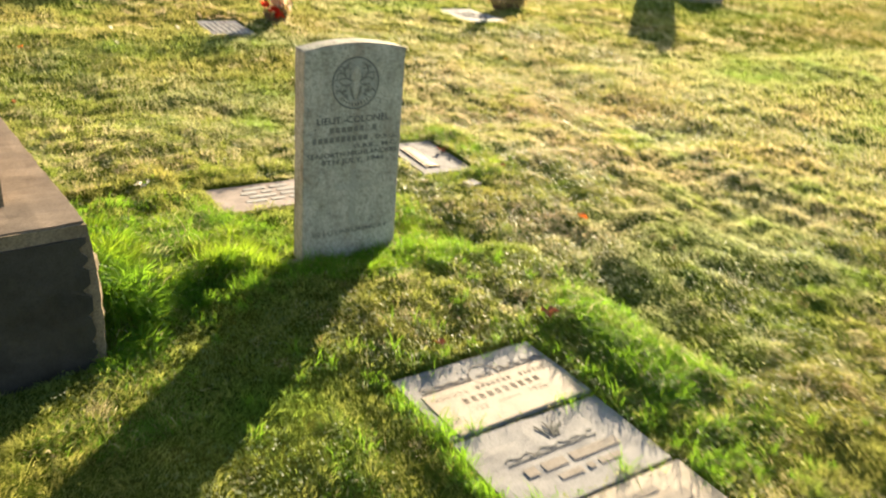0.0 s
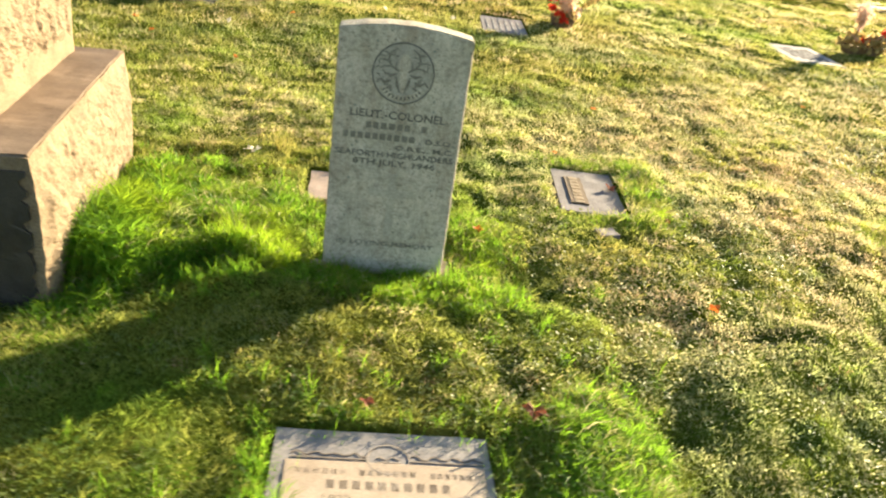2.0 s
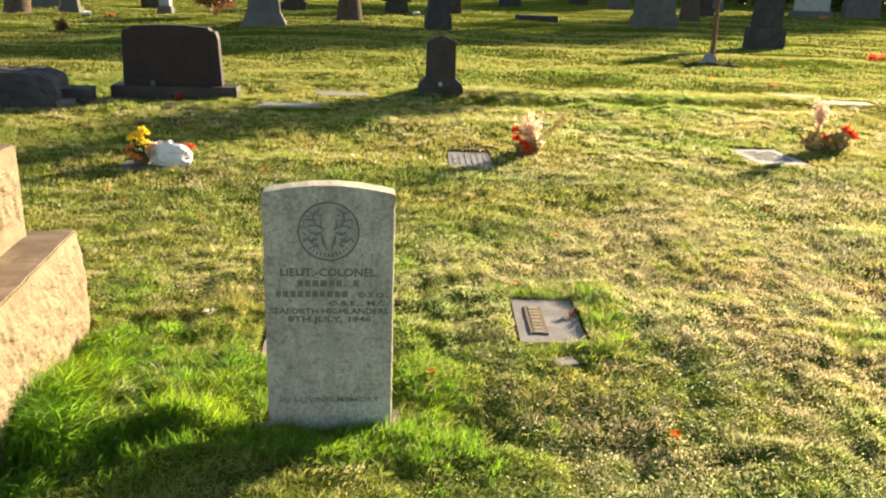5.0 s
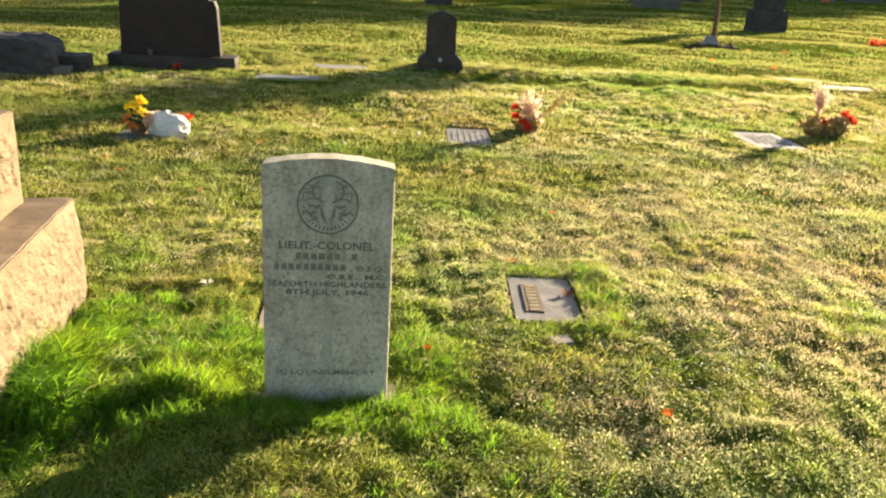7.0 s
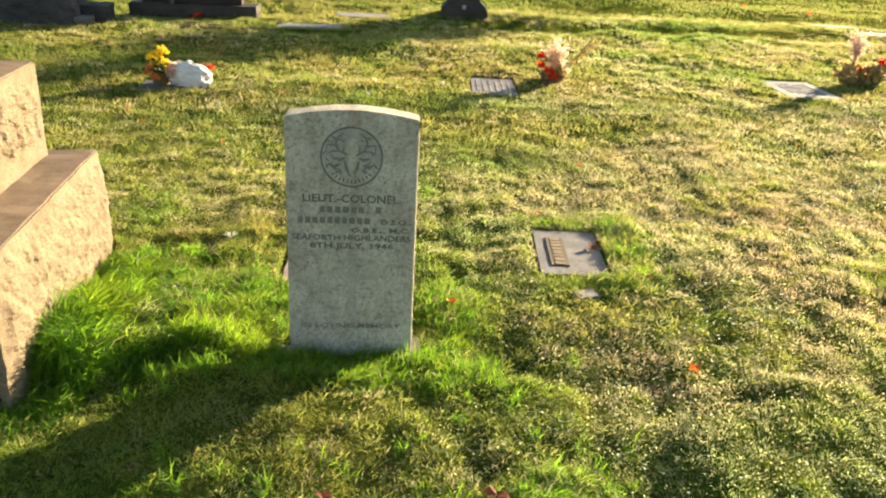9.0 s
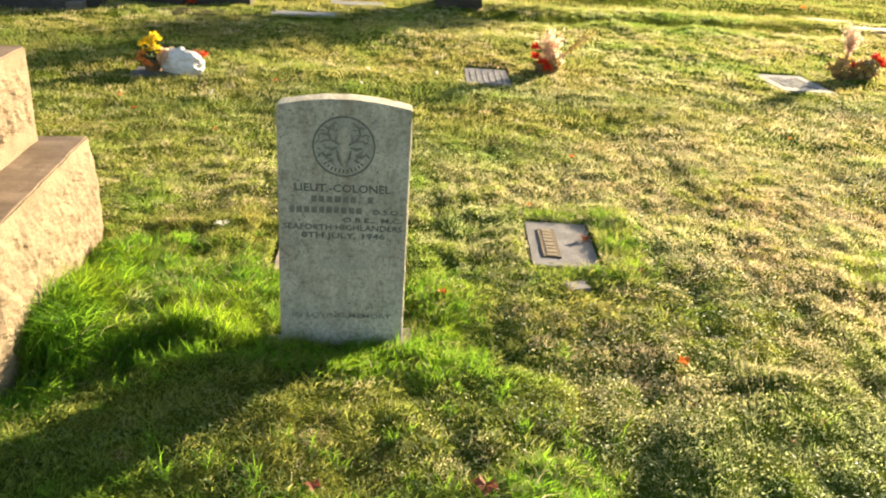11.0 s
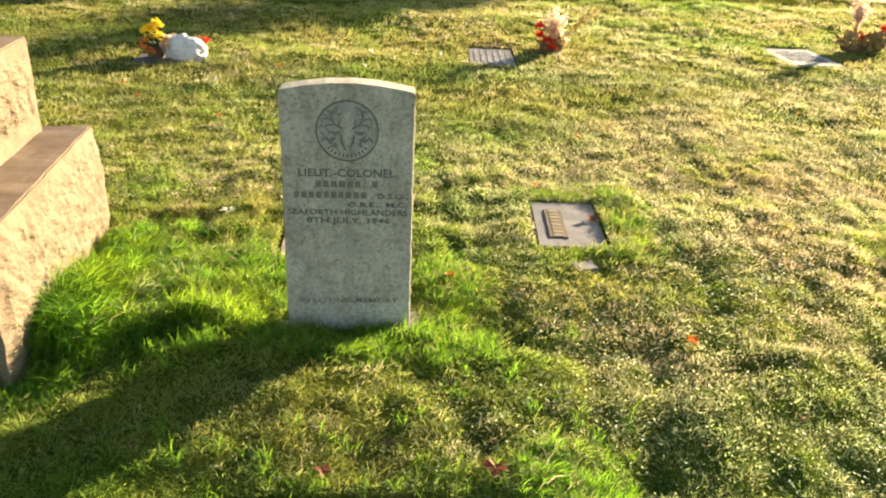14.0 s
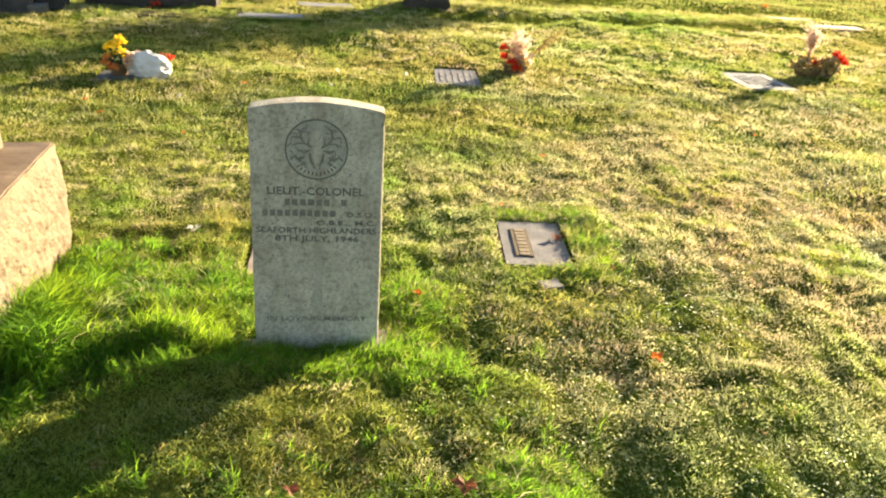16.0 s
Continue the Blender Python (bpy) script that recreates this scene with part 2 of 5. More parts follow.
# sawn tops: brown, with pale and dark streaks that run across
m, t, b = nodes_of("worn_tan_granite_top")
p = place_of(t)
run = t.nodes.new("ShaderNodeMapping")
run.inputs["Scale"].default_value = (2.6, 7.5, 5.0)
run.inputs["Rotation"].default_value = (0, 0, radians(-14))
link(t, p, run.inputs["Vector"])
n1, n2, n3 = noise_node(t, 1.0, 6, 0.7, run.outputs[0]), noise_node(t, 6, 5, 0.65, p), noise_node(t, 150, 3, 0.7, p)
c = ramp_node(t, n1.outputs[0], [(0.32, (0.145, 0.102, 0.068)), (0.52, (0.215, 0.158, 0.108)), (0.64, (0.26, 0.195, 0.136)), (0.74, (0.37, 0.29, 0.21))]).outputs[0]
c = mix_node(t, 0.8, c, ramp_node(t, n2.outputs[0], [(0.34, (0.68, 0.66, 0.64)), (0.62, (1.08, 1.06, 1.04))]).outputs[0], "MULTIPLY")
c = mix_node(t, 0.45, c, ramp_node(t, n3.outputs[0], [(0.38, (0.45, 0.44, 0.42)), (0.6, (1, 1, 1))]).outputs[0], "MULTIPLY")
link(t, c, b.inputs["Base Color"])
b.inputs["Roughness"].default_value = 0.75
b.inputs["Specular IOR Level"].default_value = 0.3
bump_on(t, b, n3.outputs[0], 0.3, 0.003)
M_TANTOP = m

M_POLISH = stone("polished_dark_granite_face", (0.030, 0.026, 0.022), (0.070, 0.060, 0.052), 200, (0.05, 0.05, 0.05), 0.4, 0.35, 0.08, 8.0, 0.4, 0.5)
M_FLATG = stone("grey_flat_granite", (0.235, 0.22, 0.205), (0.35, 0.33, 0.305), 210, (0.22, 0.20, 0.17), 0.35, 0.75, 0.25, 9.0, 0.3, 0.45)
M_FLATD = stone("dull_flat_granite", (0.165, 0.15, 0.14), (0.27, 0.25, 0.235), 210, (0.12, 0.105, 0.085), 0.45, 0.8, 0.3, 9.0, 0.3, 0.5)
M_FLATT = stone("sand_flat_granite", (0.36, 0.28, 0.195), (0.50, 0.405, 0.295), 230, (0.30, 0.25, 0.2), 0.3, 0.7, 0.2, 7.0, 0.3, 0.35)
M_FLATP = stone("pinkish_flat_granite", (0.30, 0.235, 0.19), (0.42, 0.335, 0.275), 200, (0.22, 0.18, 0.15), 0.4, 0.75, 0.25, 9.0, 0.3, 0.45)
M_FOOT = stone("concrete_footing", (0.36, 0.29, 0.23), (0.50, 0.42, 0.34), 120, (0.2, 0.16, 0.12), 0.4, 0.95, 0.5, 14.0, 0.2, 0.4)
M_DARKG = stone("dark_granite", (0.046, 0.035, 0.025), (0.090, 0.070, 0.050), 170, (0.012, 0.011, 0.010), 0.4, 0.6, 0.15, 5.0, 0.2, 0.5)
M_REDG = stone("dark_red_granite", (0.026, 0.016, 0.013), (0.050, 0.029, 0.023), 170, (0.012, 0.009, 0.008), 0.5, 0.55, 0.12, 5.0, 0.25, 0.5)
M_SLATE = stone("blue_grey_rock", (0.036, 0.031, 0.027), (0.080, 0.068, 0.060), 90, (0.03, 0.03, 0.03), 0.4, 0.75, 0.6, 5.0, 0.3, 0.5)
M_GREYST = stone("grey_upright_granite", (0.095, 0.088, 0.074), (0.165, 0.153, 0.13), 150, (0.12, 0.12, 0.10), 0.4, 0.8, 0.3, 4.0, 0.3, 0.45)
M_PALE = stone("pale_marble", (0.33, 0.315, 0.28), (0.47, 0.455, 0.41), 140, (0.3, 0.29, 0.25), 0.3, 0.7, 0.2, 5.0, 0.3, 0.3)
M_BRONZE = plain("dull_bronze", (0.20, 0.15, 0.085), (0.34, 0.26, 0.15), 0.55, 60, 0.5, 0.6, 0.2)
M_BRONZED = plain("bronze_recess", (0.11, 0.08, 0.045), (0.19, 0.135, 0.075), 0.6, 60, 0.4, 0.5, 0.2)
M_BARK = plain("bark", (0.05, 0.035, 0.025), (0.14, 0.10, 0.07), 0.95, 14, 0.1, 0, 1.0)
M_REDBARK = plain("red_bark", (0.12, 0.05, 0.03), (0.24, 0.11, 0.065), 0.85, 20, 0.2, 0, 0.6)
M_RED = blade("red_petal", [(0.50, 0.025, 0.012), (0.66, 0.05, 0.02), (0.75, 0.11, 0.05)], (0.95, 0.12, 0.05), 0.5, 0.5, 30.0, 0.2)
M_PEACH = blade("dried_peach_plume", [(0.52, 0.33, 0.22), (0.70, 0.53, 0.38), (0.80, 0.67, 0.52)], (0.95, 0.72, 0.52), 0.5, 0.7, 20.0, 0.1)
M_YELLOW = blade("yellow_petal", [(0.72, 0.50, 0.02), (0.80, 0.60, 0.04), (0.85, 0.66, 0.06)], (0.95, 0.75, 0.05), 0.4, 0.5, 30.0, 0.2)
M_ORANGE = plain("orange_petal", (0.62, 0.16, 0.03), (0.75, 0.28, 0.06), 0.6, 60, 0.3)
M_WRAP = plain("white_paper_wrap", (0.60, 0.56, 0.50), (0.76, 0.72, 0.66), 0.6, 18, 0.3, 0, 0.3)
M_BASKET = plain("brown_wicker", (0.13, 0.075, 0.035), (0.27, 0.17, 0.085), 0.8, 90, 0.2, 0, 1.0)
M_WHITEP = plain("white_petal", (0.70, 0.66, 0.58), (0.82, 0.79, 0.72), 0.6, 60, 0.3)
M_GREENLEAF = plain("bouquet_leaf", (0.025, 0.05, 0.015), (0.06, 0.10, 0.03), 0.6, 40, 0.3)

M_BRONZELEAF = blade("bronze_leaf", [(0.15, 0.11, 0.035), (0.30, 0.22, 0.08), (0.46, 0.35, 0.16)], (0.65, 0.52, 0.2), 0.45, 0.6, 20.0, 0.15)

# ---- helpers of this scene ----
def part(name, bm, material, parent=None, label="", at=None, smooth=False):
    me = bpy.data.meshes.new(name)
    bm.to_mesh(me)
    bm.free()
    me.materials.append(material)
    if smooth:
        me.polygons.foreach_set("use_smooth", [True] * len(me.polygons))
    ob = new(name, me)
    if at is not None:
        ob.matrix_basis = at
    if parent is not None:
        ob.parent = parent
    if label:
        tagged(ob, label)
    return ob


def thing(name, m, label, category, group="", kind=""):
    ob = new(name)
    ob.empty_display_size = 0.1
    ob.matrix_basis = m
    return tagged(ob, label, category, group, kind)


def box(x0, x1, y0, y1, z0, z1, bevel=0.004, bm=None):
    bm = bm or bmesh.new()
    r = bmesh.ops.create_cube(bm, size=1)
    for v in r["verts"]:
        v.co = Vector((x0 + (v.co.x + 0.5) * (x1 - x0), y0 + (v.co.y + 0.5) * (y1 - y0), z0 + (v.co.z + 0.5) * (z1 - z0)))
    if bevel:
        es = list({e for v in r["verts"] for e in v.link_edges})
        bmesh.ops.bevel(bm, geom=es, offset=bevel, segments=2, affect="EDGES", profile=0.6)
    return bm


def rough_box(x0, x1, y0, y1, z0, z1, cuts, amp, sides, scale=9.0, bulge=0.0, seed=0.0, wear=0.006):
    """A stone block; the named sides ('+x' and so on) are rock-faced."""
    bm = bmesh.new()
    bmesh.ops.create_cube(bm, size=1)
    bmesh.ops.subdivide_edges(bm, edges=bm.edges[:], cuts=cuts, use_grid_fill=True)
    size = Vector((x1 - x0, y1 - y0, z1 - z0))
    for v in bm.verts:
        q = v.co.copy()
        co = Vector((x0 + (q.x + 0.5) * size.x, y0 + (q.y + 0.5) * size.y, z0 + (q.z + 0.5) * size.z))
        off = Vector((0, 0, 0))
        for s in sides:
            a = "xyz".index(s[1])
            sg = 1 if s[0] == "+" else -1
            if abs(q[a] - sg * 0.5) < 1e-4:
                rim = min((0.5 - abs(q[k])) * size[k] for k in range(3) if k != a)
                f = min(1.0, rim / 0.06)
                w = 0.5 - abs(q.z)
                nn = noise.fractal(co * scale + Vector((seed, seed, seed)), 0.8, 2.1, 5)
                ridge = abs(noise.noise(co * scale * 0.6 + Vector((seed + 7, 0, 0))))
                off[a] += sg * (amp * (nn * 0.7 + ridge * 0.9) * (0.25 + 0.75 * f) + bulge * min(1, w * 4) * (0.5 + f * 0.5))
        co += off + Vector([noise.noise(co * 14 + Vector((k * 5 + seed, 0, 0))) for k in range(3)]) * wear
        v.co = co
    return bm


def outline_slab(points, y0, y1, bevel=0.003, arris=None):
    """A slab from an outline in x and z, from y0 (front) to y1 (back); arris: x past which the front edge is worn round, and its radius."""
    bm = bmesh.new()
    f = bm.faces.new([bm.verts.new((x, y0, z)) for x, z in points])
    r = bmesh.ops.extrude_face_region(bm, geom=[f])
    for v in r["geom"]:
        if isinstance(v, bmesh.types.BMVert):
            v.co.y = y1
    bmesh.ops.recalc_face_normals(bm, faces=bm.faces)
    if arris:
        es = [e for e in bm.edges if all(v.co.x > arris[0] and abs(v.co.y - y0) < 1e-5 and v.co.z < 0.76 for v in e.verts)]
        bmesh.ops.bevel(bm, geom=es, offset=arris[1], segments=5, affect="EDGES", profile=0.5)
    if bevel:
        es = [e for e in bm.edges if e.is_manifold and e.calc_face_angle() > 0.6]
        bmesh.ops.bevel(bm, geom=es, offset=bevel, segments=2, affect="EDGES")
    return bm


def letters(text, width, height, thick=0.0006, weight=0.012):
    """Letters in the built-in font, fitted to a width and cap height, lying in x and y, centred."""
    cu = bpy.data.curves.new("letters", "FONT")
    cu.body, cu.align_x, cu.extrude, cu.resolution_u = text, "CENTER", thick, 2
    cu.offset = weight
    tmp = new("letters", cu)
    bpy.context.view_layer.update()
    me = bpy.data.meshes.new_from_object(tmp.evaluated_get(bpy.context.evaluated_depsgraph_get()))
    bpy.data.objects.remove(tmp)
    bpy.data.curves.remove(cu)
    bm = bmesh.new()
    bm.from_mesh(me)
    bpy.data.meshes.remove(me)
    xs, ys = [v.co.x for v in bm.verts], [v.co.y for v in bm.verts]
    cx, w = (min(xs) + max(xs)) / 2, max(xs) - min(xs)
    lo, hi = 0.0, 0.70
    for v in bm.verts:
        v.co.x = (v.co.x - cx) * width / w
        v.co.y = (v.co.y - lo) / (hi - lo) * height - height / 2
    return bm


def bars(widths, height, gap, thick=0.0006):
    """Plain bars in a row for writing that is not spelled out, centred: a mesh for each."""
    total = sum(widths) + gap * (len(widths) - 1)
    x, made = -total / 2, []
    for w in widths:
        made.append(box(x, x + w, -height / 2, height / 2, -thick, thick, 0))
        x += w + gap
    return made if len(made) > 1 else made[0]


TABLE = np.random.RandomState(7).rand(256, 256)


def vn(x, y, size, seed=0):
    """Smooth value noise in 0..1 over the plan."""
    x, y = np.asarray(x, float) / size + seed * 17.3, np.asarray(y, float) / size + seed * 9.1
    i, j = np.floor(x).astype(int), np.floor(y).astype(int)
    u, v = x - i, y - j
    u, v = u * u * (3 - 2 * u), v * v * (3 - 2 * v)
    g = lambda a, c: TABLE[a % 256, c % 256]
    return (g(i, j) * (1 - u) + g(i + 1, j) * u) * (1 - v) + (g(i, j + 1) * (1 - u) + g(i + 1, j + 1) * u) * v


def slope(y):
    return 0.03 * (np.clip(y, -30, 70) - 2.45)


def blob(x, y, cx, cy, rx, ry):
    return np.exp(-((x - cx) / rx) ** 2 - ((y - cy) / ry) ** 2)


# sunken flat stones: centre x, y, half width, half depth, turn, top z
FLATS = [
    (1.747, 1.540, 0.252, 0.152, 0.6, -0.030),
    (1.747, 1.222, 0.252, 0.152, 0.0, -0.036),
    (1.752, 0.900, 0.252, 0.158, -0.8, -0.038),
    (1.685, 3.090, 0.245, 0.132, 1.0, 0.010),
    (2.592, 3.265, 0.134, 0.238, -4.5, 0.026),
    (2.595, 6.290, 0.165, 0.270, -3.0, 0.112),
    (5.150, 6.590, 0.210, 0.350, -3.0, 0.125),
    (0.300, 5.930, 0.230, 0.140, 2.0, 0.098),
    (0.975, 8.560, 0.320, 0.150, 6.0, 0.196),
    (1.480, 9.450, 0.300, 0.150, 8.0, 0.220),
    (7.600, 9.620, 0.310, 0.150, -4.0, 0.245),
    (7.250, 10.15, 0.280, 0.110, -4.0, 0.258),
]
# upright things stand on these, no grass grows there: centre x, y, half width, half depth, turn
STANDS = [(1.722, 2.476, 0.218, 0.050, 0), (0.222, 2.653, 0.572, 0.555, 4.4), (-0.27, 9.10, 0.64, 0.18, 6), (2.61, 9.70, 0.26, 0.2, 8), (-1.6, 8.25, 0.7, 0.35, 10)]


def inside(x, y, cx, cy, hw, hd, turn, grow=0.0):
    a = radians(turn)
    u = (x - cx) * math.cos(a) + (y - cy) * math.sin(a)
    v = -(x - cx) * math.sin(a) + (y - cy) * math.cos(a)
    return (np.abs(u) < hw + grow) & (np.abs(v) < hd + grow)


def rim_of(x):
    """How far north the front rim of the uncut patch runs."""
    return 2.22 + 0.55 * np.clip(x - 0.96, 0, 0.26)


def gz(x, y):
    x, y = np.asarray(x, float), np.asarray(y, float)
    far = np.clip((np.hypot(x - 1.8, y - 1.5) - 10) / 20, 0, 1)
    calm = 1 - 0.10 * np.clip((y - 3.0) / 1.0, 0, 1)
    # rounded lumps of turf with narrow hollows between them
    lumps = (0.030 * (1 - 0.18 * np.clip((y - 2.8) / 1.0, 0, 1)) * np.abs(2 * vn(x, y, 0.19, 2) - 1) + 0.022 * np.abs(2 * vn(x + 0.03, y, 0.11, 4) - 1) - 0.020) * (1 - 0.5 * blob(x, y, 0.9, 1.8, 0.7, 0.4))
    z = slope(y) + (0.062 * (vn(x, y, 0.55, 1) - 0.5) * calm + lumps * calm) * (1 - far) + 0.10 * far * (vn(x, y, 6, 3) - 0.5)
    # hollows: right of the headstone and in the dry turf beyond the near markers
    z = z - 0.030 * blob(x, y, 2.16, 2.47, 0.16, 0.10) - 0.026 * blob(x, y, 2.54, 1.82, 0.13, 0.08) - 0.022 * blob(x, y, 2.60, 2.29, 0.15, 0.07) + 0.020 * blob(x, y, 2.30, 1.70, 0.16, 0.16) - 0.038 * blob(x, y, 2.54, 1.45, 0.09, 0.40) - 0.085 * blob(x, y, 4.7, 9.25, 1.5, 0.20)
    z = z + 0.036 * blob(x, y, 1.75, 2.12, 0.55, 0.24) + 0.035 * blob(x, y, 2.28, 1.55, 0.2, 0.45) + 0.03 * blob(x, y, 1.15, 2.75, 0.3, 0.4)
    # the uncut patch ends in a small step
    z = z + 0.045 * np.clip((y - rim_of(x)) / 0.07, 0, 1) * np.clip((1.42 - x) / 0.08, 0, 1) * np.clip((2.75 - y) / 0.35, 0, 1) * np.clip((x - 0.70) / 0.08, 0, 1)
    z = z + 0.115 * np.clip((y - 5.5) / 4, 0, 1) * (vn(x * 0.40, y, 0.7, 31) - 0.5) + 0.15 * np.clip((y - 9) / 6, 0, 1) * (vn(x * 0.4, y, 1.6, 32) - 0.5)
    for cx, cy, hw, hd, turn, top in FLATS:
        near = np.hypot(x - cx, y - cy) < 0.75
        if np.any(near):
            z = np.where(inside(x, y, cx, cy, hw, hd, turn, 0.012), np.minimum(z, top - 0.03), z)
            ring = inside(x, y, cx, cy, hw, hd, turn, 0.10) & ~inside(x, y, cx, cy, hw, hd, turn, 0.012)
            z = np.where(ring, np.clip(z, top - 0.004, top + 0.014), z)
    return z


def gh(x, y):
    return float(gz(np.array([x]), np.array([y]))[0])


# ---- ground: one sheet out to the horizon ----
def axis_steps(lo, hi, step, reach_lo, reach_hi):
    a = list(np.arange(lo, hi + 1e-6, step))
    s, v = step, hi
    while v < reach_hi:
        s *= 1.13
        v += s
        a.append(v)
    s, v = step, lo
    while v > reach_lo:
        s *= 1.13
        v -= s
        a.insert(0, v)
    return np.array(a)


def mesh_from(name, verts, polys, material):
    """A mesh from numpy arrays; polys is a list of (n, k) index arrays."""
    me = bpy.data.meshes.new(name)
    me.vertices.add(len(verts))
    me.vertices.foreach_set("co", np.ascontiguousarray(verts, dtype=np.float32).ravel())
    loops = np.concatenate([q.ravel() for q in polys]).astype(np.int32)
    sizes = np.concatenate([np.full(len(q), q.shape[1]) for q in polys]).astype(np.int32)
    starts = np.concatenate([[0], np.cumsum(sizes)[:-1]]).astype(np.int32)
    me.loops.add(len(loops))
    me.loops.foreach_set("vertex_index", loops)
    me.polygons.add(len(sizes))
    me.polygons.foreach_set("loop_start", starts)
    me.polygons.foreach_set("loop_total", sizes)
    me.materials.append(material)
    me.update(calc_edges=True)
    return me


gx = axis_steps(-0.6, 5.6, 0.034, -500, 500)
gy = axis_steps(0.4, 6.8, 0.034, -300, 900)
XX, YY = np.meshgrid(gx, gy)
GV = np.stack([XX.ravel(), YY.ravel(), gz(XX.ravel(), YY.ravel())], 1)
nx, ny = len(gx), len(gy)
ii = (np.arange(ny - 1)[:, None] * nx + np.arange(nx - 1)[None, :]).ravel()
ground = new("ground", mesh_from("ground", GV, [np.stack([ii, ii + 1, ii + nx + 1, ii + nx], 1)], M_GROUND))
ground.data.polygons.foreach_set("use_smooth", [True] * len(ground.data.polygons))
tagged(ground, "uneven mown cemetery lawn rising gently away", "lawn", kind="structure")

# ---- grass ----
RG = np.random.RandomState(11)


def keep_out(x, y, shrink=0.012):
    ok = np.ones(len(x), bool)
    ragged = 0.004 + 0.034 * vn(x, y, 0.06, 21) ** 2
    for cx, cy, hw, hd, turn, _ in FLATS:
        ok &= ~inside(x, y, cx, cy, hw, hd, turn, -ragged)
    for cx, cy, hw, hd, turn in STANDS:
        ok &= ~inside(x, y, cx, cy, hw, hd, turn, -0.004)
    return ok


def lush_at(x, y):
    """Where the grass is long: round the stones that the mower does not reach."""
    l = 1.25 * blob(x, y, 1.14, 2.66, 0.34, 0.44) + 0.8 * blob(x, y, 0.88, 2.60, 0.14, 0.50) + 0.7 * blob(x, y, 0.86, 2.34, 0.12, 0.26) + 1.05 * blob(x, y, 1.84, 2.30, 0.25, 0.11) + 1.05 * blob(x, y, 2.25, 1.40, 0.19, 0.44) + 0.5 * blob(x, y, 1.40, 2.75, 0.14, 0.25)
    l += 0.85 * blob(x, y, 2.82, 3.28, 0.11, 0.28) + 0.72 * blob(x, y, 2.64, 2.95, 0.24, 0.08) + 0.60 * blob(x, y, 2.62, 3.60, 0.26, 0.08) + 1.05 * blob(x, y, 2.05, 2.66, 0.13, 0.28)
    l += 0.30 * blob(x, y, 1.24, 1.50, 0.16, 0.35) + 0.5 * blob(x, y, 1.5, 3.36, 0.3, 0.07) + 0.34 * blob(x, y, 3.78, 3.1, 0.24, 0.18) + 0.45 * blob(x, y, 0.72, 1.80, 0.3, 0.16) + 0.15 * blob(x, y, 1.75, 1.77, 0.3, 0.05) + 0.5 * blob(x, y, 2.30, 1.76, 0.15, 0.12)
    # mown short in front of the uncut patch
    l = l * np.where((x > 0.98) & (x < 1.5) & (y > 1.95), np.clip((y - rim_of(x) + 0.06) / 0.12, 0.2, 1), 1)
    return l * (0.55 + 0.9 * vn(x, y, 0.14, 5))


def dry_at(x, y):
    d = 0.14 + 0.56 * np.clip((x - 1.4) / 1.6, 0, 1) + 0.16 * np.clip((x - 2.4) / 0.6, 0, 1) * np.clip((5.2 - y) / 0.8, 0, 1) - 0.16 * np.clip((y - 4.5) / 3, 0, 1) + 1.15 * (vn(x, y, 0.42, 6) - 0.5) + 0.6 * (vn(x, y, 0.12, 7) - 0.5)
    d = d * np.clip((x - 0.5) / 1.3, 0.25, 1) - 0.22 * np.clip((1.9 - y) / 0.7, 0, 1) + 0.34 * blob(x, y, 1.74, 1.92, 0.42, 0.18) - 0.38 * blob(x, y, 0.98, 2.0, 0.5, 0.4)
    d = d + 0.14 * np.clip((y - 3.1) / 0.3, 0, 1) * np.clip((5.6 - y) / 0.8, 0, 1)
    d = d + 0.20 * np.clip((1.7 - x) / 0.6, 0, 1) * np.clip((y - 3.2) / 0.4, 0, 1) * np.clip((6.6 - y) / 0.8, 0, 1)
    d = d + 0.55 * blob(x, y, -0.5, 7.75, 1.9, 0.55)
    return np.clip(d - 0.9 * lush_at(x, y), 0.02, 0.95)


def tuft_cells(x, y, size, seed):
    """The nearest tuft of a jittered grid: way from its root, distance in tuft sizes, four numbers of its own."""
    i, j = np.floor(x / size).astype(int), np.floor(y / size).astype(int)
    best, bx, by = np.full(len(x), 9.0), np.zeros(len(x)), np.zeros(len(x))
    own = [np.zeros(len(x)) for _ in range(4)]
    for di in (-1, 0, 1):
        for dj in (-1, 0, 1):
            a, c = i + di, j + dj
            g = lambda k: TABLE[(a * 3 + k * 37 + seed) % 256, (c * 5 + k * 61 + seed * 7) % 256]
            ex, ey = x - (a + 0.15 + 0.7 * g(0)) * size, y - (c + 0.15 + 0.7 * g(1)) * size
            d = np.hypot(ex, ey) / size
            near = d < best
            best, bx, by = np.where(near, d, best), np.where(near, ex, bx), np.where(near, ey, by)
            own = [np.where(near, g(k + 2), o) for k, o in enumerate(own)]
    return bx, by, best, own


